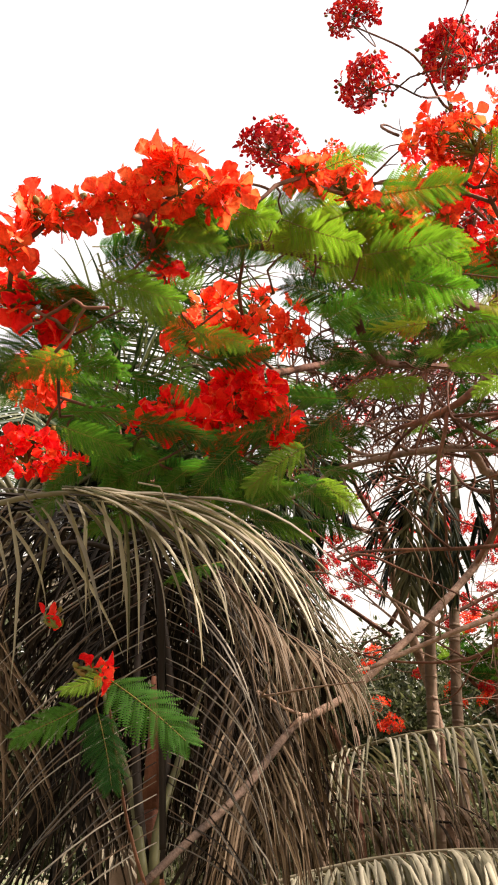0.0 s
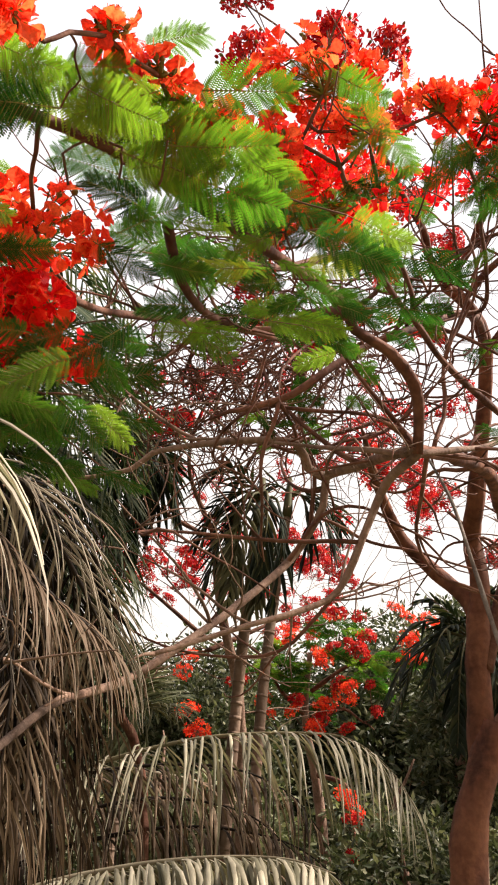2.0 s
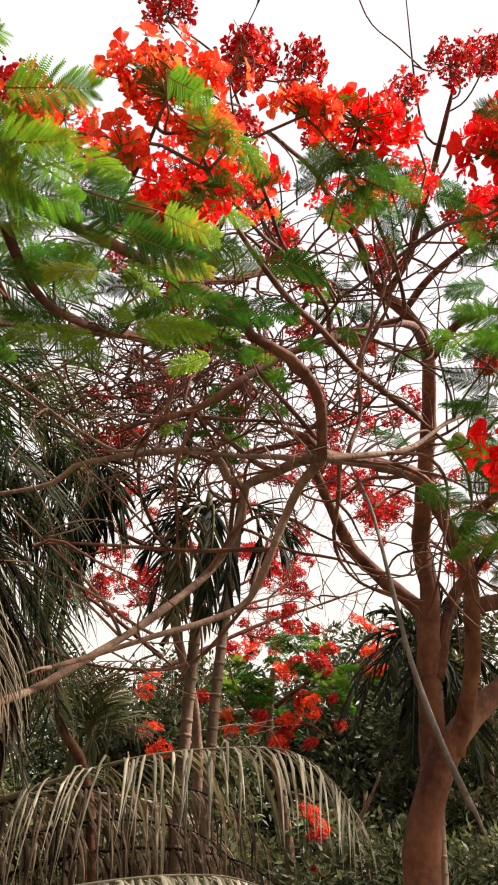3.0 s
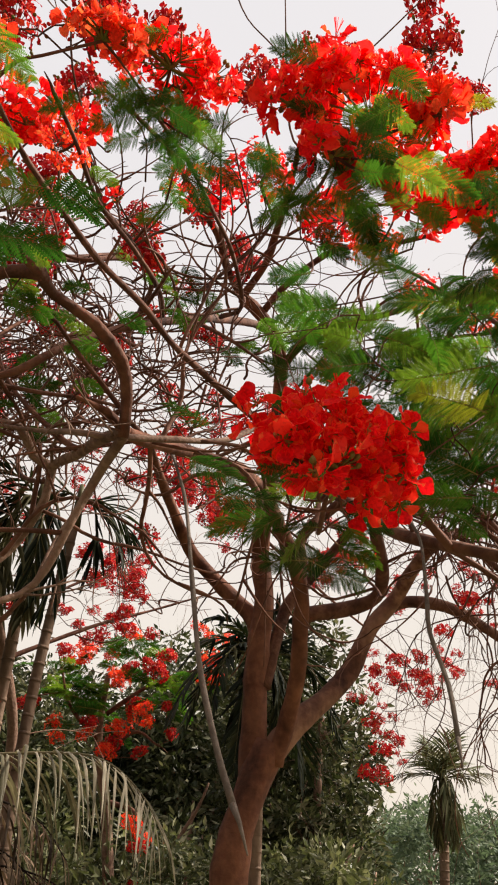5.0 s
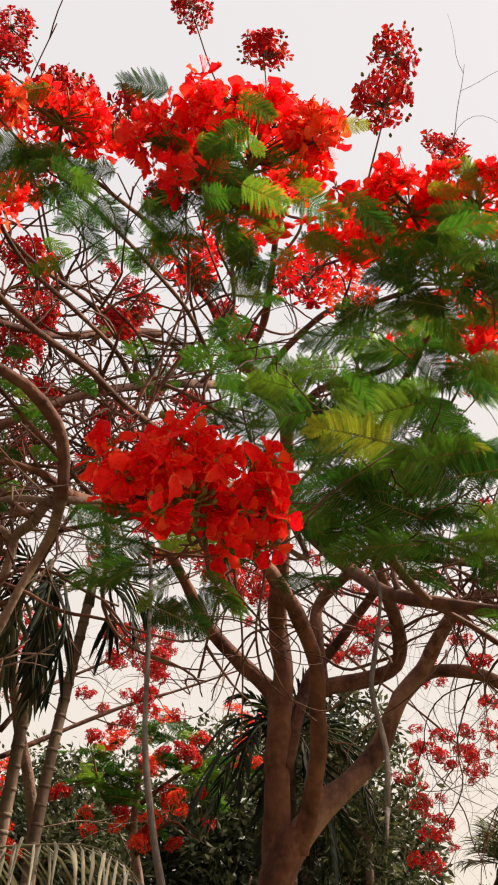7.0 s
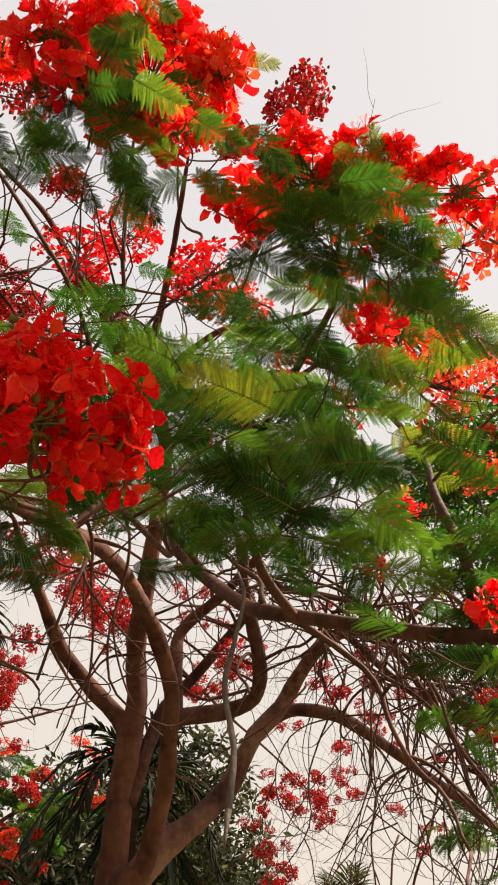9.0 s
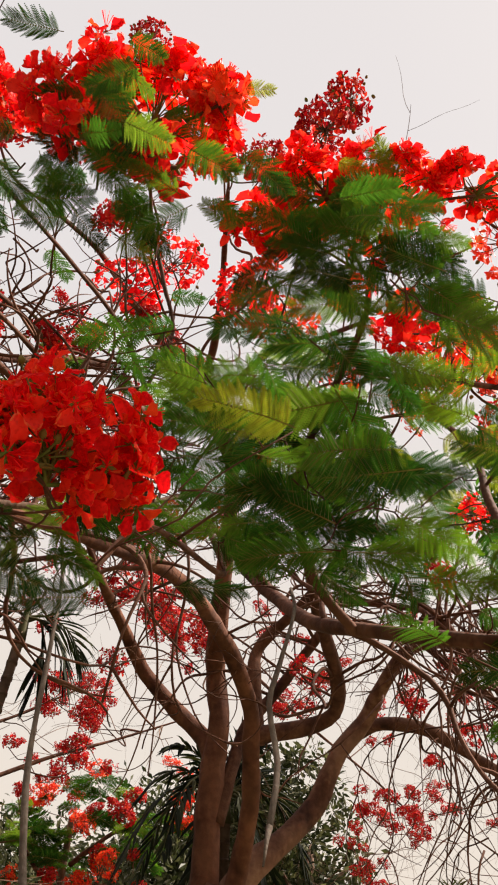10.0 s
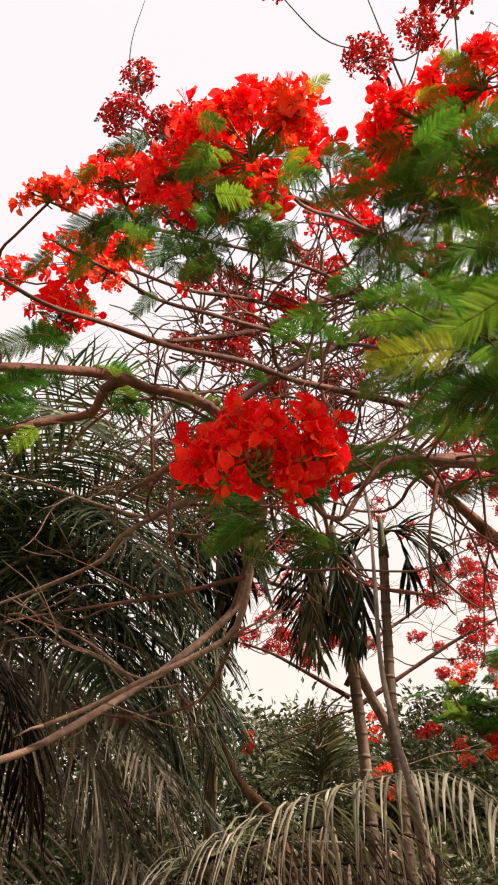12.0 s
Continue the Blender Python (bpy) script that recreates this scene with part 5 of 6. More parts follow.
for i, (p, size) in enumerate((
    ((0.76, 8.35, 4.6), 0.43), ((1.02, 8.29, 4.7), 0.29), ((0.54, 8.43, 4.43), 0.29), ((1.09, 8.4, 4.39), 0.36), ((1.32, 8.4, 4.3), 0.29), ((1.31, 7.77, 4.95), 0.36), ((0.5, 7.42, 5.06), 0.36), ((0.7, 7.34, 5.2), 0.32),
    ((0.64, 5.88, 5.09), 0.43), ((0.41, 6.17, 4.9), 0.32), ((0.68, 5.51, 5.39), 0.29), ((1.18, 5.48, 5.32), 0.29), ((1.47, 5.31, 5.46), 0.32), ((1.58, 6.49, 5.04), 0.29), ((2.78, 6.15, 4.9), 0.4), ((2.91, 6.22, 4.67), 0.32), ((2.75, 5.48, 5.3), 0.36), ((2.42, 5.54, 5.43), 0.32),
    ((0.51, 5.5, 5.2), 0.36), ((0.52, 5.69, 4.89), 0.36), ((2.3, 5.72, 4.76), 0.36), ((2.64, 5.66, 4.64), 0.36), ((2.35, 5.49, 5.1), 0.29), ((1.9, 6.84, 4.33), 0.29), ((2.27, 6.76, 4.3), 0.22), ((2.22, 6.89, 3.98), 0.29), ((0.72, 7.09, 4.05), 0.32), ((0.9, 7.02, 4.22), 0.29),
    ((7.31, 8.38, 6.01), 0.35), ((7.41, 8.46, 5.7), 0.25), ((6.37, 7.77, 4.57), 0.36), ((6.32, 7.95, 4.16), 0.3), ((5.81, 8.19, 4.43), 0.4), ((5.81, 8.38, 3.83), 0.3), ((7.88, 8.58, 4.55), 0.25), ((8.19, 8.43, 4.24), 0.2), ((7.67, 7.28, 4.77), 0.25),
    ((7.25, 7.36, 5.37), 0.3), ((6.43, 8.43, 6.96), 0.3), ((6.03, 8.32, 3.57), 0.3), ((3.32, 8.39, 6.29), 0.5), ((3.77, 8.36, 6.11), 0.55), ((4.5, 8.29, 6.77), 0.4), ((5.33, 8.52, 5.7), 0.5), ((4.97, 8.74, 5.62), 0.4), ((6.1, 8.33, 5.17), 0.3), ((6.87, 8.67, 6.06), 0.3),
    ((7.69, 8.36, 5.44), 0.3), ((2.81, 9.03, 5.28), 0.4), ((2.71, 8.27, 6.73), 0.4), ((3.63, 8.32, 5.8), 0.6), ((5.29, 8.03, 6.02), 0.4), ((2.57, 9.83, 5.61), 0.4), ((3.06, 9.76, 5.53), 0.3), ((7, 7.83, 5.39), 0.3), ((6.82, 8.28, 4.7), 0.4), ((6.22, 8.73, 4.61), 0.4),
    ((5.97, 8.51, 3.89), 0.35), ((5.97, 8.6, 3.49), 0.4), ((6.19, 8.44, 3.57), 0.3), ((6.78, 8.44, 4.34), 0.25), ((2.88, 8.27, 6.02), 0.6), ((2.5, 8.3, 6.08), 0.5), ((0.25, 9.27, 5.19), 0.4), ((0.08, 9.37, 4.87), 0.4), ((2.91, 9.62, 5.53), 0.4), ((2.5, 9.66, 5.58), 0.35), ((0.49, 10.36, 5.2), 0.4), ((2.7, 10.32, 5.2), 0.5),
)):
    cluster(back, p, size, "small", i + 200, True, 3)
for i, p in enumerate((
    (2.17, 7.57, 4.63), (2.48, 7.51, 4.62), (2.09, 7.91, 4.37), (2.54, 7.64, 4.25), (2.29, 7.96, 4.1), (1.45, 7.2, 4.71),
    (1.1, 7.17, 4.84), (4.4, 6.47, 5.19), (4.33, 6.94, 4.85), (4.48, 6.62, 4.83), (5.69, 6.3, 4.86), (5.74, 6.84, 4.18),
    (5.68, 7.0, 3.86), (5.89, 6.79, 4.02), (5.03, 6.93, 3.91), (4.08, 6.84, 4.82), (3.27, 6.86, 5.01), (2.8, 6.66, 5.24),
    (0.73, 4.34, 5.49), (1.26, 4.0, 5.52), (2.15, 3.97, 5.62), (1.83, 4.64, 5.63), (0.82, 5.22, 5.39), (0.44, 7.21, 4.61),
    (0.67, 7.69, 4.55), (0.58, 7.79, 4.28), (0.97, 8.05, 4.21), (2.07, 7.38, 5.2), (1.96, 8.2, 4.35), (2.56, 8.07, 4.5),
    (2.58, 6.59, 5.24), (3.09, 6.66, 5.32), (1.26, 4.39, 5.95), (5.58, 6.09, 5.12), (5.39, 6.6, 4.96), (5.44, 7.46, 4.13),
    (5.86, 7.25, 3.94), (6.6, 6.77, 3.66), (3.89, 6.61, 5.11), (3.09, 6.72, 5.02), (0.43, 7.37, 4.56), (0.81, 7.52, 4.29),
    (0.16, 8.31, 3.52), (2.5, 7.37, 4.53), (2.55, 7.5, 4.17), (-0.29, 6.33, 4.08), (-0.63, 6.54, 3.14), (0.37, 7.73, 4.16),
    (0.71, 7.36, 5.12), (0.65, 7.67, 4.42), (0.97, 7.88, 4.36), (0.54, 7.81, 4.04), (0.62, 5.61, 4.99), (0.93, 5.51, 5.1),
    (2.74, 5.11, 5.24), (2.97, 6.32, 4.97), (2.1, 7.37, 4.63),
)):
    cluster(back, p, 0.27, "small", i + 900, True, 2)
thicket(back, ((-6, 4.5, 1.5), (10, 16, 5.6)), 180, 0.95, 0.009, 11)
thicket(back, ((3, 6, 1.5), (11, 13, 7)), 60, 1.5, 0.009, 12, None, -0.08, 0.3)

# ---- the orange-flowered tree at the back ----
WOOD.clear()
orange = thing("flame_tree", "leafy flame tree with orange-red blossom before dark trees", "tree", "flame trees", "", (3.6, 10.4, 0))
limb(orange, [(3.63, 10.47, 0.07), (3.5, 10.46, 1.65), (3.31, 10.38, 2.67), (3.03, 10.17, 3.48), (2.95, 9.86, 4.25)], 0.1008, 0.036, "trunk", TWIG)
for pts in ([(3.07, 10.16, 3.48), (2.6, 10.05, 3.82), (2.35, 9.84, 4.24)], [(3.06, 10.1, 3.82), (3.45, 9.74, 4.14), (3.92, 9.37, 4.33)], [(3.25, 10.22, 2.85), (3.51, 9.84, 2.7), (3.57, 9.71, 2.22)], [(3.09, 10.19, 3.29), (3.34, 9.75, 3.58), (3.58, 9.55, 3.43)]):
    limb(orange, pts, 0.035, 0.012, "branch", BARK, 7)
for i, p in enumerate(((2.31, 9.51, 4.29), (2.5, 9.51, 4.14), (2.97, 9.39, 4.17), (3.11, 9.43, 3.89), (3.27, 9.43, 3.71), (3.36, 9.44, 3.49), (3.54, 9.42, 3.34), (2.68, 9.6, 3.64), (2.6, 9.64, 3.51), (2.89, 9.61, 3.34),
                       (3.93, 9.3, 4.53), (4.06, 9.32, 4.3), (3.44, 9.26, 4.17), (3.1, 9.42, 4.52), (3.33, 9.45, 2.45), (3.45, 9.44, 2.12), (1.54, 10, 3.76), (1.35, 10.09, 3.36), (1.63, 10.01, 3.64), (4.15, 9.19, 4.61), (3, 9.34, 4.03), (3.42, 9.32, 3.61))):
    cluster(orange, p, 0.42, "orange" if i % 3 else "dark", i + 400, True, 2)
for i, p in enumerate(((3.02, 9.63, 4.42), (2.8, 9.78, 4.07), (3.38, 9.56, 4.3), (2.9, 9.82, 3.81), (3.7, 9.54, 3.99), (2.47, 9.88, 3.98))):
    spray(orange, p, (0.38, 0.38, 0.22), 14, "mid", 0.32, 300 + i, 5)

# ---- palms ----
crowfrond = thing("coconut_palm", "young coconut palm with arching grey-green drooping fronds", "palm", "palms", "", (-0.95, 6.1, 0))
limb(crowfrond, [(-0.95, 6.1, -0.1), (-0.9, 6.1, 0.8), (-0.85, 6.05, 1.7)], 0.16, 0.12, "trunk", PALM, 12, "", 0.15, False)
frond(crowfrond, [(-0.78, 5.98, 1.56), (-0.16, 5.77, 1.92), (0.36, 5.55, 2.16), (0.95, 5.27, 2.35), (1.53, 5, 2.42), (1.8, 4.86, 2.39), (2, 4.74, 2.23), (2.12, 4.64, 2.02)], 0.0216, 68, 0.84, 0.021, [FROND_OLIVE, FROND_DRY], 5, 0.95, True, 0.05, 0.35, 0.03, 0.1, 0.01)
frond(crowfrond, [(-0.31, 4.81, 1.25), (0.12, 4.69, 1.47), (0.52, 4.52, 1.6), (0.9, 4.39, 1.68), (1.25, 4.23, 1.71), (1.46, 4.09, 1.67)], 0.0216, 128, 0.72, 0.028, [FROND_OLIVE, FROND_DRY], 6, 1.0, True, 0.0, 0.35, 0.05, 0.1, 0.02)
for i, pts in enumerate(([(-0.63, 6.29, 1.57), (-0.12, 6.12, 1.97), (0.52, 5.9, 2.18), (1.18, 5.68, 2.25), (1.6, 5.54, 2.13), (1.8, 5.43, 1.92)], [(-0.44, 6.17, 1.46), (0.14, 6.07, 1.82), (0.78, 5.97, 2.03), (1.37, 5.81, 2), (1.72, 5.67, 1.79)])):
    frond(crowfrond, pts, 0.022, 44, 0.68, 0.024, [FROND_BROWN, FROND_OLD_SHADED], 60 + i, 1.0, False, 0.0, 0.4, 0.1)
for i, pts in enumerate(([(-0.44, 6.38, 1.33), (0.31, 6.28, 1.7), (1.05, 6.16, 1.89), (1.72, 5.96, 1.86), (2.13, 5.77, 1.63)], [(-0.12, 5.1, 1.3), (0.38, 5.02, 1.5), (0.87, 4.89, 1.62), (1.32, 4.72, 1.65), (1.59, 4.64, 1.59)])):
    frond(crowfrond, pts, 0.022, 46, 0.7, 0.028, [FROND_BROWN, FROND_OLD_SHADED], 160 + i, 1.0, False, 0.0, 0.4, 0.1)
frond(crowfrond, [(-0.66, 6.14, 1.76), (-0.08, 6.32, 2.09), (0.64, 6.59, 2.25), (1.37, 6.8, 2.22), (1.88, 7, 1.99)], 0.0216, 50, 0.72, 0.0259, [FROND_BROWN, FROND_DRY], 7, 0.9, False, 0.0, 0.4, 0.1)

drypalm = thing("coconut_palm", "coconut palm with dry grey-brown fronds hanging round its trunk", "palm", "palms", "", (-0.13, 2.05, 0.71))
limb(drypalm, [(-0.13, 2.09, 0.62), (-0.18, 2.07, 1.09), (-0.21, 2.08, 1.38), (-0.23, 2.09, 1.53), (-0.25, 2.12, 1.68)], 0.055, 0.025, "trunk", TRUNK_BARK, 12, "brown fibrous trunk", 0.5, False)
for pts in ([(-0.23, 2.02, 1.54), (-0.28, 2.04, 1.72), (-0.33, 2.11, 2), (-0.36, 2.23, 2.35)], [(-0.21, 2.05, 1.54), (-0.22, 2.08, 1.73), (-0.25, 2.19, 2.02), (-0.34, 2.23, 2.36)], [(-0.23, 1.98, 1.52), (-0.26, 2.01, 1.62), (-0.3, 2.08, 1.72), (-0.41, 2.18, 1.93)], [(-0.21, 1.98, 1.53), (-0.22, 2.02, 1.63), (-0.2, 2.08, 1.76), (-0.17, 2.21, 1.95)]):
    limb(drypalm, pts, 0.014, 0.008, "petiole", FROND_OLD_SHADED if pts[-1][2] > 2.2 else ARECA_OLD, 6, "", 0.1, False)
# a bleached frond end: long leaflets that spring from one node and arch over
rnd = random.Random(21)
s = Sheet()
tube(s, spline([(-0.62, 1.2, 2.0), (-0.48, 1.17, 2.07), (-0.35, 1.15, 2.1), (-0.22, 1.15, 2.1)], 0.03), 0.007, 0.003, 6, 0.1)
bleached = under("frond", s.mesh("frond", [FROND_DRY]), drypalm, "bleached dry frond")
for k in range(30):
    u = k / 29
    base = Vector((-0.35 + 0.16 * u, 1.15 + rnd.gauss(0, 0.02), 2.1 + rnd.gauss(0, 0.006)))
    one = Sheet()
    strip(one, base, (0.95, rnd.gauss(0.1, 0.12), 0.1 + rnd.gauss(0, 0.09)), Vector((0, 0, 1)), rnd.uniform(0.2, 0.36) + 0.06 * u, rnd.uniform(0.006, 0.011), rnd.uniform(0.55, 1.0), rnd, 0, 9, 0.5, 0.06)
    new("leaflet", one.mesh("leaflet", [(FROND_DRY, FROND_DRY, ARECA_OLD, FROND_DRY, FROND_GREY)[k % 5]])).parent = bleached
for k in range(22):
    base = Vector((-0.22 - 0.3 * k / 21, 1.15 + rnd.gauss(0, 0.02), 2.1 - 0.06 * (k / 21) ** 2))
    one = Sheet()
    strip(one, base, (rnd.gauss(0.35, 0.3), rnd.gauss(0, 0.15), -0.45), Vector((0.3, 1, 0)), rnd.uniform(0.12, 0.3), rnd.uniform(0.005, 0.0095), rnd.uniform(0.3, 0.8), rnd, 0, 7, 0.5, 0.05)
    new("leaflet", one.mesh("leaflet", [FROND_DRY if k % 3 else FROND_GREY])).parent = bleached
# a dead frond hanging straight down, its leaflets in a regular comb to both sides of a dark midrib
s = Sheet()
rib = spline([(-0.34, 1.8, 2.36), (-0.25, 1.58, 2.2), (-0.208, 1.5, 2.04), (-0.192, 1.5, 1.922), (-0.175, 1.5, 1.794), (-0.15, 1.5, 1.6)], 0.01)
tube(s, rib, 0.011, 0.006, 8, 0.1)
comb = under("frond", s.mesh("frond", [FROND_OLD_SHADED]), drypalm, "dead frond with a dark midrib")
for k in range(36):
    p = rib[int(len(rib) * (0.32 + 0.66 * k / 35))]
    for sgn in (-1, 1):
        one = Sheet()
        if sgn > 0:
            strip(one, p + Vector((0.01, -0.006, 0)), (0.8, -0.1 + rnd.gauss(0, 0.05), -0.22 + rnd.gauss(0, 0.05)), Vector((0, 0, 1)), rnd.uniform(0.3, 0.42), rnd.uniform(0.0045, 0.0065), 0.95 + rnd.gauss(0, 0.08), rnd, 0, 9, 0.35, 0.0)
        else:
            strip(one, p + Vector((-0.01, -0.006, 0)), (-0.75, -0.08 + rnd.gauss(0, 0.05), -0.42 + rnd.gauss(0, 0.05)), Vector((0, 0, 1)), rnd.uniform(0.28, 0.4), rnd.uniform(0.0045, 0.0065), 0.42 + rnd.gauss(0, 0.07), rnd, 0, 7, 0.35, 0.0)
        new("leaflet", one.mesh("leaflet", [(FROND_GREY, FROND_BROWN, FROND_GREY, FROND_OLD_SHADED)[(k * 5 + sgn) % 4]])).parent = comb
frond(drypalm, [(-0.27, 1.92, 2.41), (-0.09, 2.02, 2.4), (0.05, 2.14, 2.27), (0.15, 2.22, 2.16), (0.22, 2.28, 2.06)], 0.014, 44, 0.36, 0.0075, [FROND_ASH, FROND_OLD_SHADED], 24, 0.7, True, 0.0, 0.9, 0.1, 0.1, 0.05)
frond(drypalm, [(-0.336, 2.0, 2.408), (-0.116, 2.0, 2.254), (0.014, 2.0, 2.145), (0.137, 2.0, 2.07), (0.24, 2.0, 2.0)], 0.014, 34, 0.33, 0.0075, [FROND_BROWN, FROND_OLD_SHADED], 25, 0.7, True, 0.0, 0.9, 0.15, 0.35, 0.05)
# hanging fronds; the inmost get their shade from a near-black colour
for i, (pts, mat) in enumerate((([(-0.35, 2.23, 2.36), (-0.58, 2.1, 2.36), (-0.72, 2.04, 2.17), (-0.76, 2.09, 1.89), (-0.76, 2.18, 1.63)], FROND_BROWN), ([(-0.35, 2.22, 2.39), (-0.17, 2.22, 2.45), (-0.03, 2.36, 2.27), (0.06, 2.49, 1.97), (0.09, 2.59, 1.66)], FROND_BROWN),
                                ([(-0.33, 2.23, 2.36), (-0.13, 2.21, 2.27), (-0.03, 2.13, 2.04), (0.01, 2.09, 1.82), (0.01, 2.1, 1.62)], FROND_BROWN), ([(-0.35, 2.27, 2.46), (-0.15, 2.39, 2.58), (0.02, 2.6, 2.45), (0.11, 2.8, 2.21), (0.15, 2.92, 1.94)], FROND_OLD_SHADED), ([(-0.38, 2.43, 2.42), (-0.26, 2.47, 2.35), (-0.16, 2.55, 2.01), (-0.1, 2.58, 1.74), (-0.08, 2.59, 1.47)], FROND_OLD_SHADED),
                                ([(-0.38, 2.26, 2.46), (-0.69, 2.31, 2.55), (-0.98, 2.31, 2.49), (-1.23, 2.4, 2.35)], FROND_OLD_SHADED), ([(-0.41, 2.45, 2.33), (-0.51, 2.48, 2.15), (-0.55, 2.46, 1.76), (-0.53, 2.46, 1.52)], FROND_OLD_SHADED), ([(-0.37, 2.33, 2.48), (-0.52, 2.47, 2.43), (-0.53, 2.63, 2.09), (-0.5, 2.68, 1.75)], FROND_OLD_SHADED), ([(-0.37, 2.4, 2.51), (-0.3, 2.57, 2.48), (-0.26, 2.74, 2.13), (-0.21, 2.79, 1.69)], FROND_OLD_SHADED),
                                ([(-0.37, 2.33, 2.48), (-0.79, 2.45, 2.5), (-0.91, 2.59, 2.15), (-0.87, 2.66, 1.72)], FROND_OLD_SHADED), ([(-0.38, 2.4, 2.49), (-0.45, 2.56, 2.42), (-0.41, 2.72, 2.11), (-0.36, 2.78, 1.68)], FROND_OLD_SHADED), ([(-0.37, 2.4, 2.49), (-0.18, 2.59, 2.45), (-0.08, 2.75, 2.14), (-0.05, 2.8, 1.7)], FROND_OLD_SHADED), ([(-0.38, 2.4, 2.49), (-0.69, 2.59, 2.42), (-0.71, 2.67, 2.08), (-0.66, 2.72, 1.66)], FROND_OLD_SHADED))):
    frond(drypalm, pts, 0.01, 60 if mat is FROND_BROWN else 70, 0.43, 0.0085 if mat is FROND_BROWN else 0.014, [mat, FROND_OLD_SHADED], 30 + i, 0.5 + 0.12 * (i % 5), False, 0.0, 0.5 + 0.2 * (i % 4), 0.25, 0.45 if mat is FROND_BROWN else 0.1, 0.15)

bent = thing("old_trunk", "bent dark bare trunk among the palms", "tree trunk", "", "", (0.95, 6.3, 0))
limb(bent, [(0.95, 6.3, -0.05), (0.85, 6.25, 1.2), (0.74, 6.2, 2.0), (0.6, 6.1, 2.38), (0.46, 5.9, 2.52), (0.36, 5.7, 2.68), (0.3, 5.65, 3.0), (0.28, 5.6, 3.4)], 0.06, 0.02, "trunk", BARK, 9, "", 0.3, False)

greenpalm = thing("coconut_palm", "tall coconut palm with dark green feathery fronds", "palm", "palms", "", (-2.6, 6.4, 0))
limb(greenpalm, [(-2.6, 6.4, -0.1), (-2.5, 6.4, 1.5), (-2.3, 6.3, 3.0), (-2.2, 6.2, 4.2)], 0.17, 0.12, "trunk", PALM, 12, "", 0.15, False)
for i, (tip, rise) in enumerate((((0.2, 4.6, 3.6), 0.9), ((0.4, 5.4, 3.3), 1.1), ((0.3, 6.6, 3.2), 1.0), ((-0.3, 3.9, 4.4), 1.0), ((-1.4, 3.7, 3.6), 0.9), ((0.6, 6.0, 4.9), 0.9), ((-0.6, 8.0, 4.6), 1.0), ((-4.0, 4.4, 4.0), 1.0), ((-4.6, 6.6, 3.6), 1.0), ((-3.2, 8.6, 3.8), 1.0), ((0.1, 5.2, 2.4), 0.5), ((0.3, 6.2, 2.2), 0.5), ((-0.8, 4.4, 2.2), 0.4), ((0.4, 5.6, 2.9), 0.8), ((0.3, 6.3, 2.7), 0.8), ((-0.2, 4.9, 2.9), 0.8), ((0.0, 5.6, 1.7), 0.3), ((-0.7, 4.9, 1.5), 0.2), ((0.1, 7.0, 1.9), 0.4), ((-0.4, 6.6, 1.4), 0.2))):
    a, b = Vector((-2.2, 6.2, 4.2)), Vector(tip)
    frond(greenpalm, [a, a.lerp(b, 0.35) + Vector((0, 0, rise * 0.8)), a.lerp(b, 0.7) + Vector((0, 0, rise * 0.7)), b], 0.03, 64, 0.8, 0.026, [FROND_ASH if i in (10, 12, 16, 17, 18, 19) else FROND_GREEN, FROND_OLIVE], 50 + i, 0.36, False, 0.15, 0.7, 0.08)

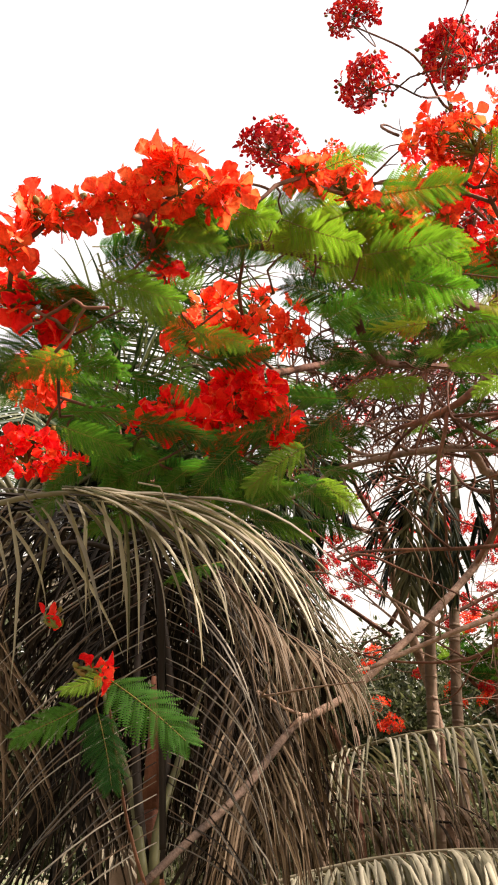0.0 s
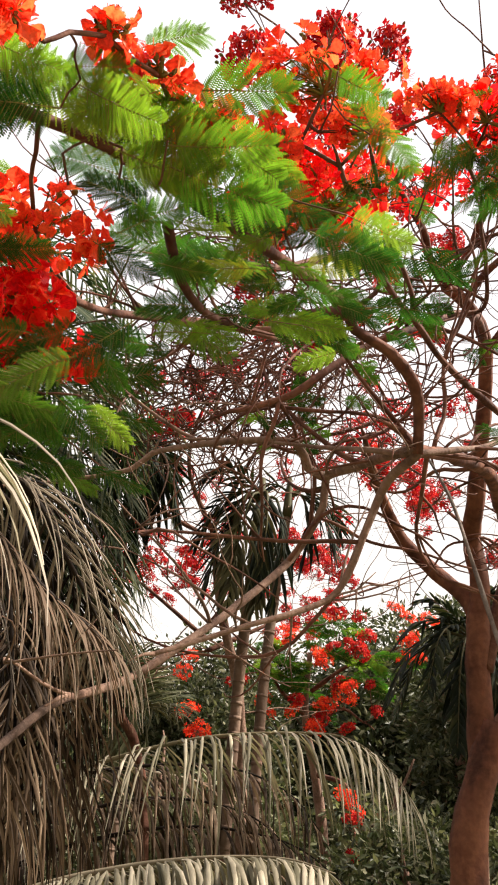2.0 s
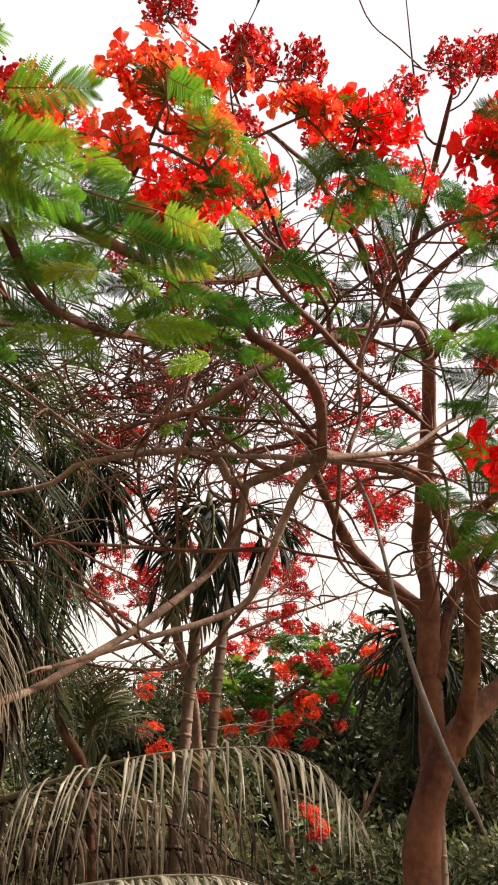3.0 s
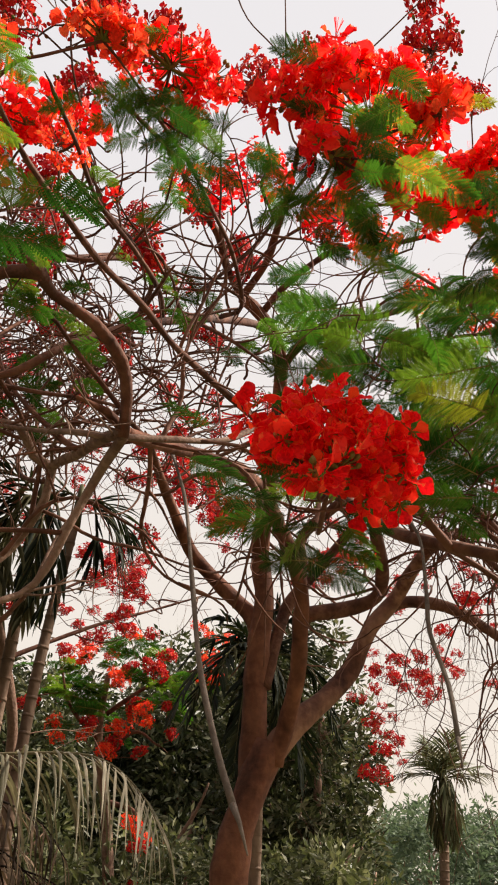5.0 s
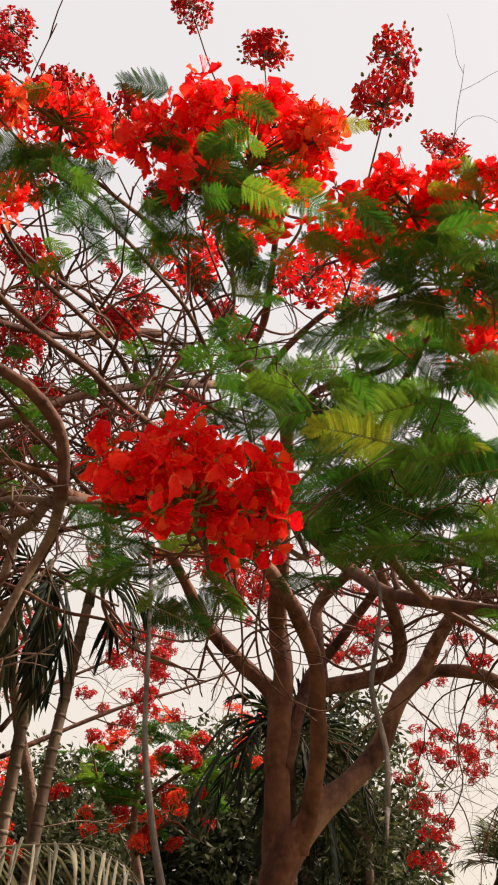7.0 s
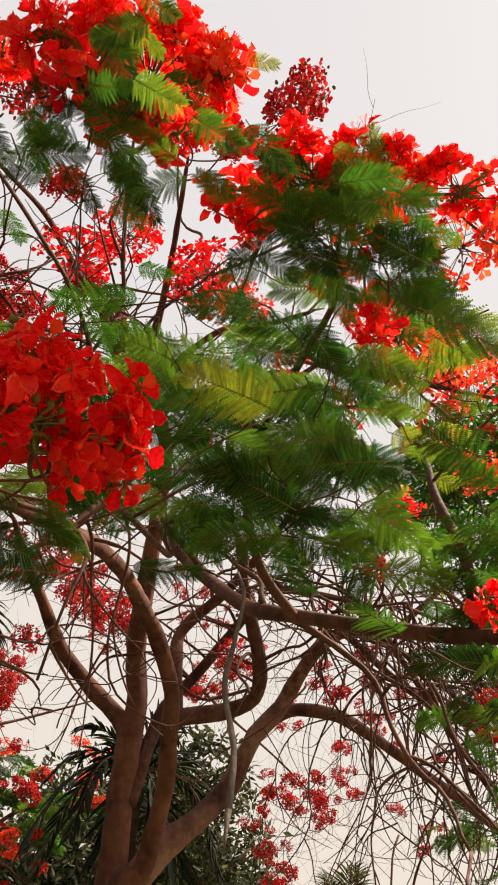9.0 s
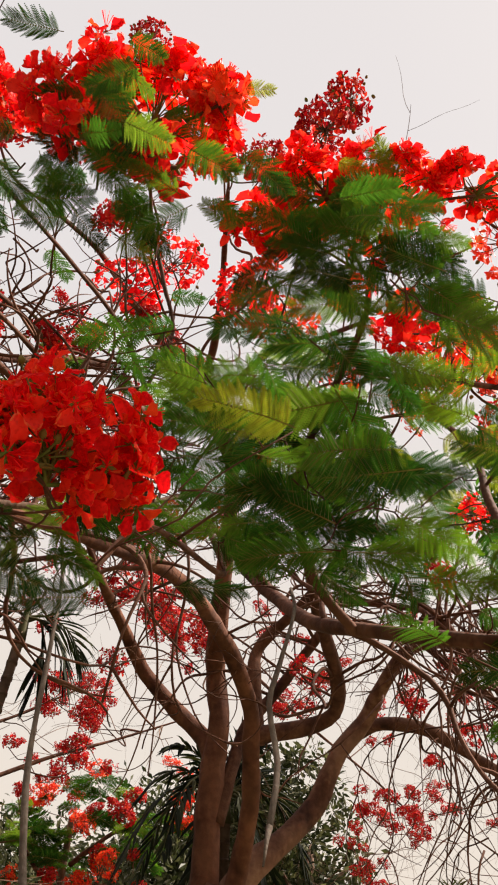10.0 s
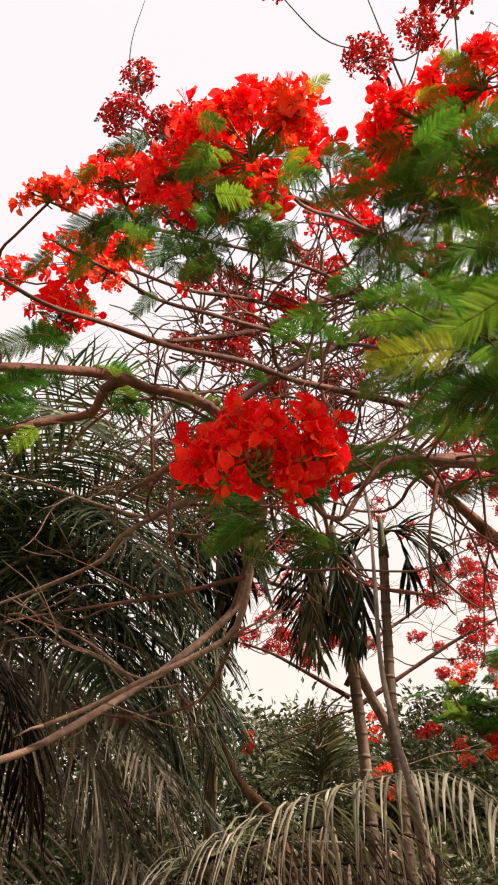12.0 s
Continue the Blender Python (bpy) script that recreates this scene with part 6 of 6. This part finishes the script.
for i, pts in enumerate(([(-2.06, 5.86, 4.05), (-1.49, 5.31, 4.82), (-0.78, 4.96, 5.08), (-0.1, 4.87, 5), (0.45, 4.99, 4.67)], [(-2.06, 5.86, 4.05), (-1.35, 5.42, 4.51), (-0.62, 5.14, 4.67), (-0.02, 5.06, 4.54), (0.44, 5.15, 4.19)], [(-2.06, 5.86, 4.05), (-1.24, 5.55, 4.32), (-0.55, 5.27, 4.28), (-0.02, 5.12, 4.01), (0.27, 5.18, 3.65)], [(-2.06, 5.86, 4.05), (-1.35, 5.55, 4.01), (-0.68, 5.24, 3.83), (-0.15, 5.14, 3.45), (0.14, 5.19, 3.04)],
                         [(-1.77, 5.45, 3.87), (-1.35, 5, 4.48), (-0.77, 4.81, 4.82), (-0.25, 4.76, 4.84), (0.16, 4.94, 4.55)], [(-1.77, 5.45, 3.87), (-1.09, 5.19, 4.16), (-0.43, 5.14, 4.08), (0.09, 5.24, 3.72), (0.36, 5.37, 3.24)], [(-1.77, 5.45, 3.87), (-1.18, 5.33, 3.76), (-0.53, 5.35, 3.54), (-0.02, 5.44, 3.09), (0.23, 5.52, 2.53)],
                         [(-1.77, 5.45, 3.87), (-1.29, 5.21, 3.63), (-0.76, 5.16, 3.16), (-0.37, 5.14, 2.59), (-0.21, 5.17, 2.03)], [(-1.77, 5.45, 3.87), (-0.91, 5.31, 3.82), (-0.16, 5.24, 3.56), (0.34, 5.31, 3.07), (0.52, 5.39, 2.43)], [(-1.77, 5.45, 3.87), (-1.53, 5.01, 4.92), (-1.14, 4.77, 5.52), (-0.64, 4.83, 5.73), (-0.17, 5.15, 5.56)], [(-2.01, 5.87, 4.06), (-1.2, 5.52, 4.62), (-0.44, 5.31, 4.86), (0.08, 5.37, 4.64), (0.44, 5.58, 4.16)], [(-2.01, 5.87, 4.06), (-1.1, 5.66, 4.21), (-0.3, 5.52, 4.16), (0.22, 5.58, 3.83), (0.51, 5.74, 3.26)], [(-2.01, 5.87, 4.06), (-1.15, 5.68, 3.86), (-0.38, 5.53, 3.56), (0.12, 5.49, 3.12), (0.4, 5.58, 2.59)], [(-2.01, 5.87, 4.06), (-1.46, 5.37, 5.25), (-0.83, 5.09, 5.81), (-0.28, 5.07, 5.92), (0.17, 5.32, 5.62)], [(-2.01, 5.87, 4.06), (-1.33, 5.75, 4.54), (-0.57, 5.74, 4.7), (0.05, 5.93, 4.45), (0.49, 6.18, 3.84)])):
    hub = Vector(pts[0])
    pts = [hub + (Vector(p) - hub) * 0.93 for p in pts]
    frond(greenpalm, pts, 0.026, 56, 0.74, 0.024, [FROND_GREEN if i not in (7, 12) else FROND_ASH, FROND_OLIVE], 80 + i, 0.28 + 0.08 * (i % 4), False, 0.1, 0.8, 0.12)


def areca(label, stem, r, fans, seed, group="palms", hang=3, hang_mats=(ARECA, ARECA_OLD), width=0.05):
    """A slim ringed trunk; fans: (way, length, fall, leaf, material) for each frond; hang: dead fronds against the trunk."""
    rnd = random.Random(seed)
    stem = [Vector(p) for p in stem]
    top = stem[-1]
    palm = thing("areca_palm", label, "palm", group, "", stem[0])
    s = Sheet()
    pts = spline(stem, 0.12)
    tube(s, pts, r * 1.15, r, 10, 0.08)
    for k in range(2, len(pts) - 2, 1):
        tube(s, [pts[k] - Vector((0, 0, 0.012)), pts[k], pts[k] + Vector((0, 0, 0.012))], r * 1.14, r * 1.1, 10)
    under("trunk", s.mesh("trunk", [PALM]), palm, "brown ringed trunk")
    s = Sheet()
    tube(s, spline([top - Vector((0, 0, 0.1)), top + Vector((0, 0, 0.12)), top + Vector((0, 0, 0.3))], 0.1), r * 1.2, r * 0.5, 8, 0.1)
    under("crown_shaft", s.mesh("crown_shaft", [ARECA_OLD]), palm)
    for i, (way, ln, fall, leaf, mat) in enumerate(fans):
        q, out = top + Vector((0, 0, 0.15)), Vector(way).normalized()
        frond(palm, [q, q + out * ln * 0.35 + Vector((0, 0, 0.02)), q + out * ln * 0.7 - Vector((0, 0, fall * 0.3)), q + out * ln * 0.95 - Vector((0, 0, fall))], 0.012, 13, leaf, width, [mat, ARECA_OLD], seed * 50 + i, 0.35, False, 0.15, 1.1, 0.05, 0.2, 0.04)
    for i in range(hang):
        t = 6.28 * i / hang + rnd.uniform(-0.4, 0.4)
        out = Vector((math.cos(t), math.sin(t), 0))
        q = top + Vector((0, 0, 0.1))
        ln = rnd.uniform(0.6, 0.95)
        frond(palm, [q, q + out * 0.12 + Vector((0, 0, 0.03)), q + out * 0.19 - Vector((0, 0, ln * 0.4)), q + out * 0.15 - Vector((0, 0, ln))], 0.014, 12, 0.34, 0.042, [hang_mats[i % 2], ARECA_OLD], seed * 50 + 40 + i, 0.25, False, 0.1, 2.6, 0.1, 0.2)
    return palm


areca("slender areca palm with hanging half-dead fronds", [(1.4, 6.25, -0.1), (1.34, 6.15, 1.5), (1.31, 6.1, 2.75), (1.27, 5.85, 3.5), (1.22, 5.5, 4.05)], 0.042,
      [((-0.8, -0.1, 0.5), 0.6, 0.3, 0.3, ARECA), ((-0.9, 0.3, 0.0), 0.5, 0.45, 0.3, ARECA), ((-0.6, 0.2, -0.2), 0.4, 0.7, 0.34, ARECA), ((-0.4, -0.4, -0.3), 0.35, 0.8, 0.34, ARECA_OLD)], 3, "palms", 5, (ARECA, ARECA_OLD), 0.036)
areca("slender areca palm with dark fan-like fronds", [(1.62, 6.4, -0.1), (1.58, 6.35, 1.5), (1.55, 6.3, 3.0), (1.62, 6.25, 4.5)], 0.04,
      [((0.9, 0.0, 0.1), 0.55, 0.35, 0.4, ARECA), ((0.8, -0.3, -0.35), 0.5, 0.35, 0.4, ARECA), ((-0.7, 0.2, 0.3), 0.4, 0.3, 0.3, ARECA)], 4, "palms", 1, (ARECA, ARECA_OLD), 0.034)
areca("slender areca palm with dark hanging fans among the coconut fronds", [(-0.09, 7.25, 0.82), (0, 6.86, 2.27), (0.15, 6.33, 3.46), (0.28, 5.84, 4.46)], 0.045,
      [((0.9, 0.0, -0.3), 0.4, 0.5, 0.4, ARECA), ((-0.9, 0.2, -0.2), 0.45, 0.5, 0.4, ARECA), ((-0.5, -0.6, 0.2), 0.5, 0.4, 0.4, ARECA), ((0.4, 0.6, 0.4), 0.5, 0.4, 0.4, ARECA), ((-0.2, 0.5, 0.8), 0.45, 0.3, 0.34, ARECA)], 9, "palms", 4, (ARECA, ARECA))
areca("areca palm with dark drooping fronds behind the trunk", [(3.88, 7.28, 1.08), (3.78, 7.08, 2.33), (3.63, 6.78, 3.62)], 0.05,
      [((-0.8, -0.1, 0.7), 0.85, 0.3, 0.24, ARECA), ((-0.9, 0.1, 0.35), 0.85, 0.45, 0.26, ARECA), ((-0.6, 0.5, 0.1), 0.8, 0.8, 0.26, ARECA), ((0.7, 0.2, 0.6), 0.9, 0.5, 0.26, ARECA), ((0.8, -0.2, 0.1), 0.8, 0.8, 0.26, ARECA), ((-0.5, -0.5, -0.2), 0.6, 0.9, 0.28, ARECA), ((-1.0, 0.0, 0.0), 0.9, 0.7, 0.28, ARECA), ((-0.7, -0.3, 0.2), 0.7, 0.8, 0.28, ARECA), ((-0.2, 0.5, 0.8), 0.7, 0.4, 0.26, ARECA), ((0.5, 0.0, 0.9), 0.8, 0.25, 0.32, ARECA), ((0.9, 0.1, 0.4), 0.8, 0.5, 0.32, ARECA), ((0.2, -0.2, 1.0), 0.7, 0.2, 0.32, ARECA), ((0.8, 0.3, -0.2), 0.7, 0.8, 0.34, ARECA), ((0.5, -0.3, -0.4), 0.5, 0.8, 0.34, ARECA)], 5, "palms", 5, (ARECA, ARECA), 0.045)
SPIKES = [((math.cos(k * 2.4), math.sin(k * 2.4), 0.15 + 0.3 * (k * 7 % 9)), 0.62 + 0.07 * (k % 4), 0.05, 0.36, BROAD_PALE if k % 3 else ARECA_OLD) for k in range(20)]
areca("small palm with a spiky crown and hanging dead leaves", [(8.55, 11.02, 0.8), (8.63, 10.81, 3.61)], 0.07, SPIKES, 6, "palms", 9, (BROAD_PALE, ARECA_OLD), 0.026)
areca("small areca palm half hidden among shrubs", [(0.8, 9.4, -0.1), (0.78, 9.36, 1.5), (0.78, 9.36, 3.0)], 0.06, SPIKES, 7, "palms", 5, (BROAD_PALE, ARECA_OLD), 0.026)

# ---- dark trees and shrubs behind ----
for i, (p, h, sp) in enumerate((((6.7, 17.05, 2.14), 6.2, 2.4), ((7.77, 14.4, 2.15), 4.7, 1.7), ((4.52, 17.7, 2.05), 5.0, 2.6), ((2.14, 18.09, 1.95), 4.6, 2.6), ((8.39, 17.43, 2.23), 5.4, 2.4), ((-0.5, 17.89, 2.84), 5.2, 2.4), ((2.58, 15.02, 3.22), 4.0, 1.8), ((6.57, 15.2, 4.62), 5.0, 2.0), ((-2.73, 16.48, 2.78), 5.4, 2.6), ((-4.74, 15.84, 2.77), 5.6, 2.6), ((-6.98, 14.78, 2.73), 6.0, 2.8))):
    broad_tree("broadleaf_tree", "dense dark green broadleaf tree", (p[0], p[1], 0), h * 1.22, sp, BROAD, 70 + i, 230, 70, 0.17, None, (0, 0), "dark trees", 0.1)
for i, (p, sp, clumps) in enumerate((((6.36, 10.57, 5.97), 0.8, 100), ((5.88, 11.42, 5.95), 0.8, 150), ((2.45, 14.62, 5.73), 1.3, 110))):
    broad_tree("broadleaf_tree", "slender dark green broadleaf tree", (p[0], p[1], 0), p[2], sp, BROAD, 60 + i, clumps, 55, 0.13, None, (0, 0), "dark trees", 0.35)
for i, (p, h, sp) in enumerate((((5.52, 10.18, 2.18), 2.6, 1.3), ((5.77, 9.49, 2.18), 2.4, 1.3), ((6.49, 9.65, 2.23), 2.3, 1.3), ((4.11, 9.48, 1.9), 2.5, 1.2), ((5.55, 9.35, 1.97), 2.6, 1.3), ((4.03, 10.78, 2.1), 2.8, 1.4), ((4.76, 11.32, 1.98), 3.0, 1.4), ((2.15, 10.99, 2.29), 2.8, 1.4), ((-0.62, 11.83, 2.4), 3.0, 1.4), ((1.51, 11.9, 1.41), 2.8, 1.4))):
    broad_tree("shrub", "leafy olive-green shrub in the undergrowth", (p[0], p[1], 0), h, sp, BROAD_PALE if i % 3 else BROAD, 90 + i, 110, 60, 0.12, None, (0, 0), "shrubs", 0.0, "shrub")
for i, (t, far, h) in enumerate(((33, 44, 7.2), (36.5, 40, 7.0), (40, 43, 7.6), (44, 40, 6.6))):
    broad_tree("distant_tree", "hazy green tree in the distance", (far * math.sin(radians(t)), far * math.cos(radians(t)), 0), h, 2.6, BROAD_HAZED, 220 + i, 110, 50, 0.3, None, (0, 0), "distant trees", 0.0)
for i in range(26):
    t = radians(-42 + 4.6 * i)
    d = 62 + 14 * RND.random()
    broad_tree("distant_tree", "hazy green tree in the distance", (d * math.sin(t), d * math.cos(t), 0), 9.5 + 3 * RND.random(), 4.5, BROAD_HAZED, 120 + i, 90, 34, 0.5, None, (0, 0), "distant trees", 0.0)
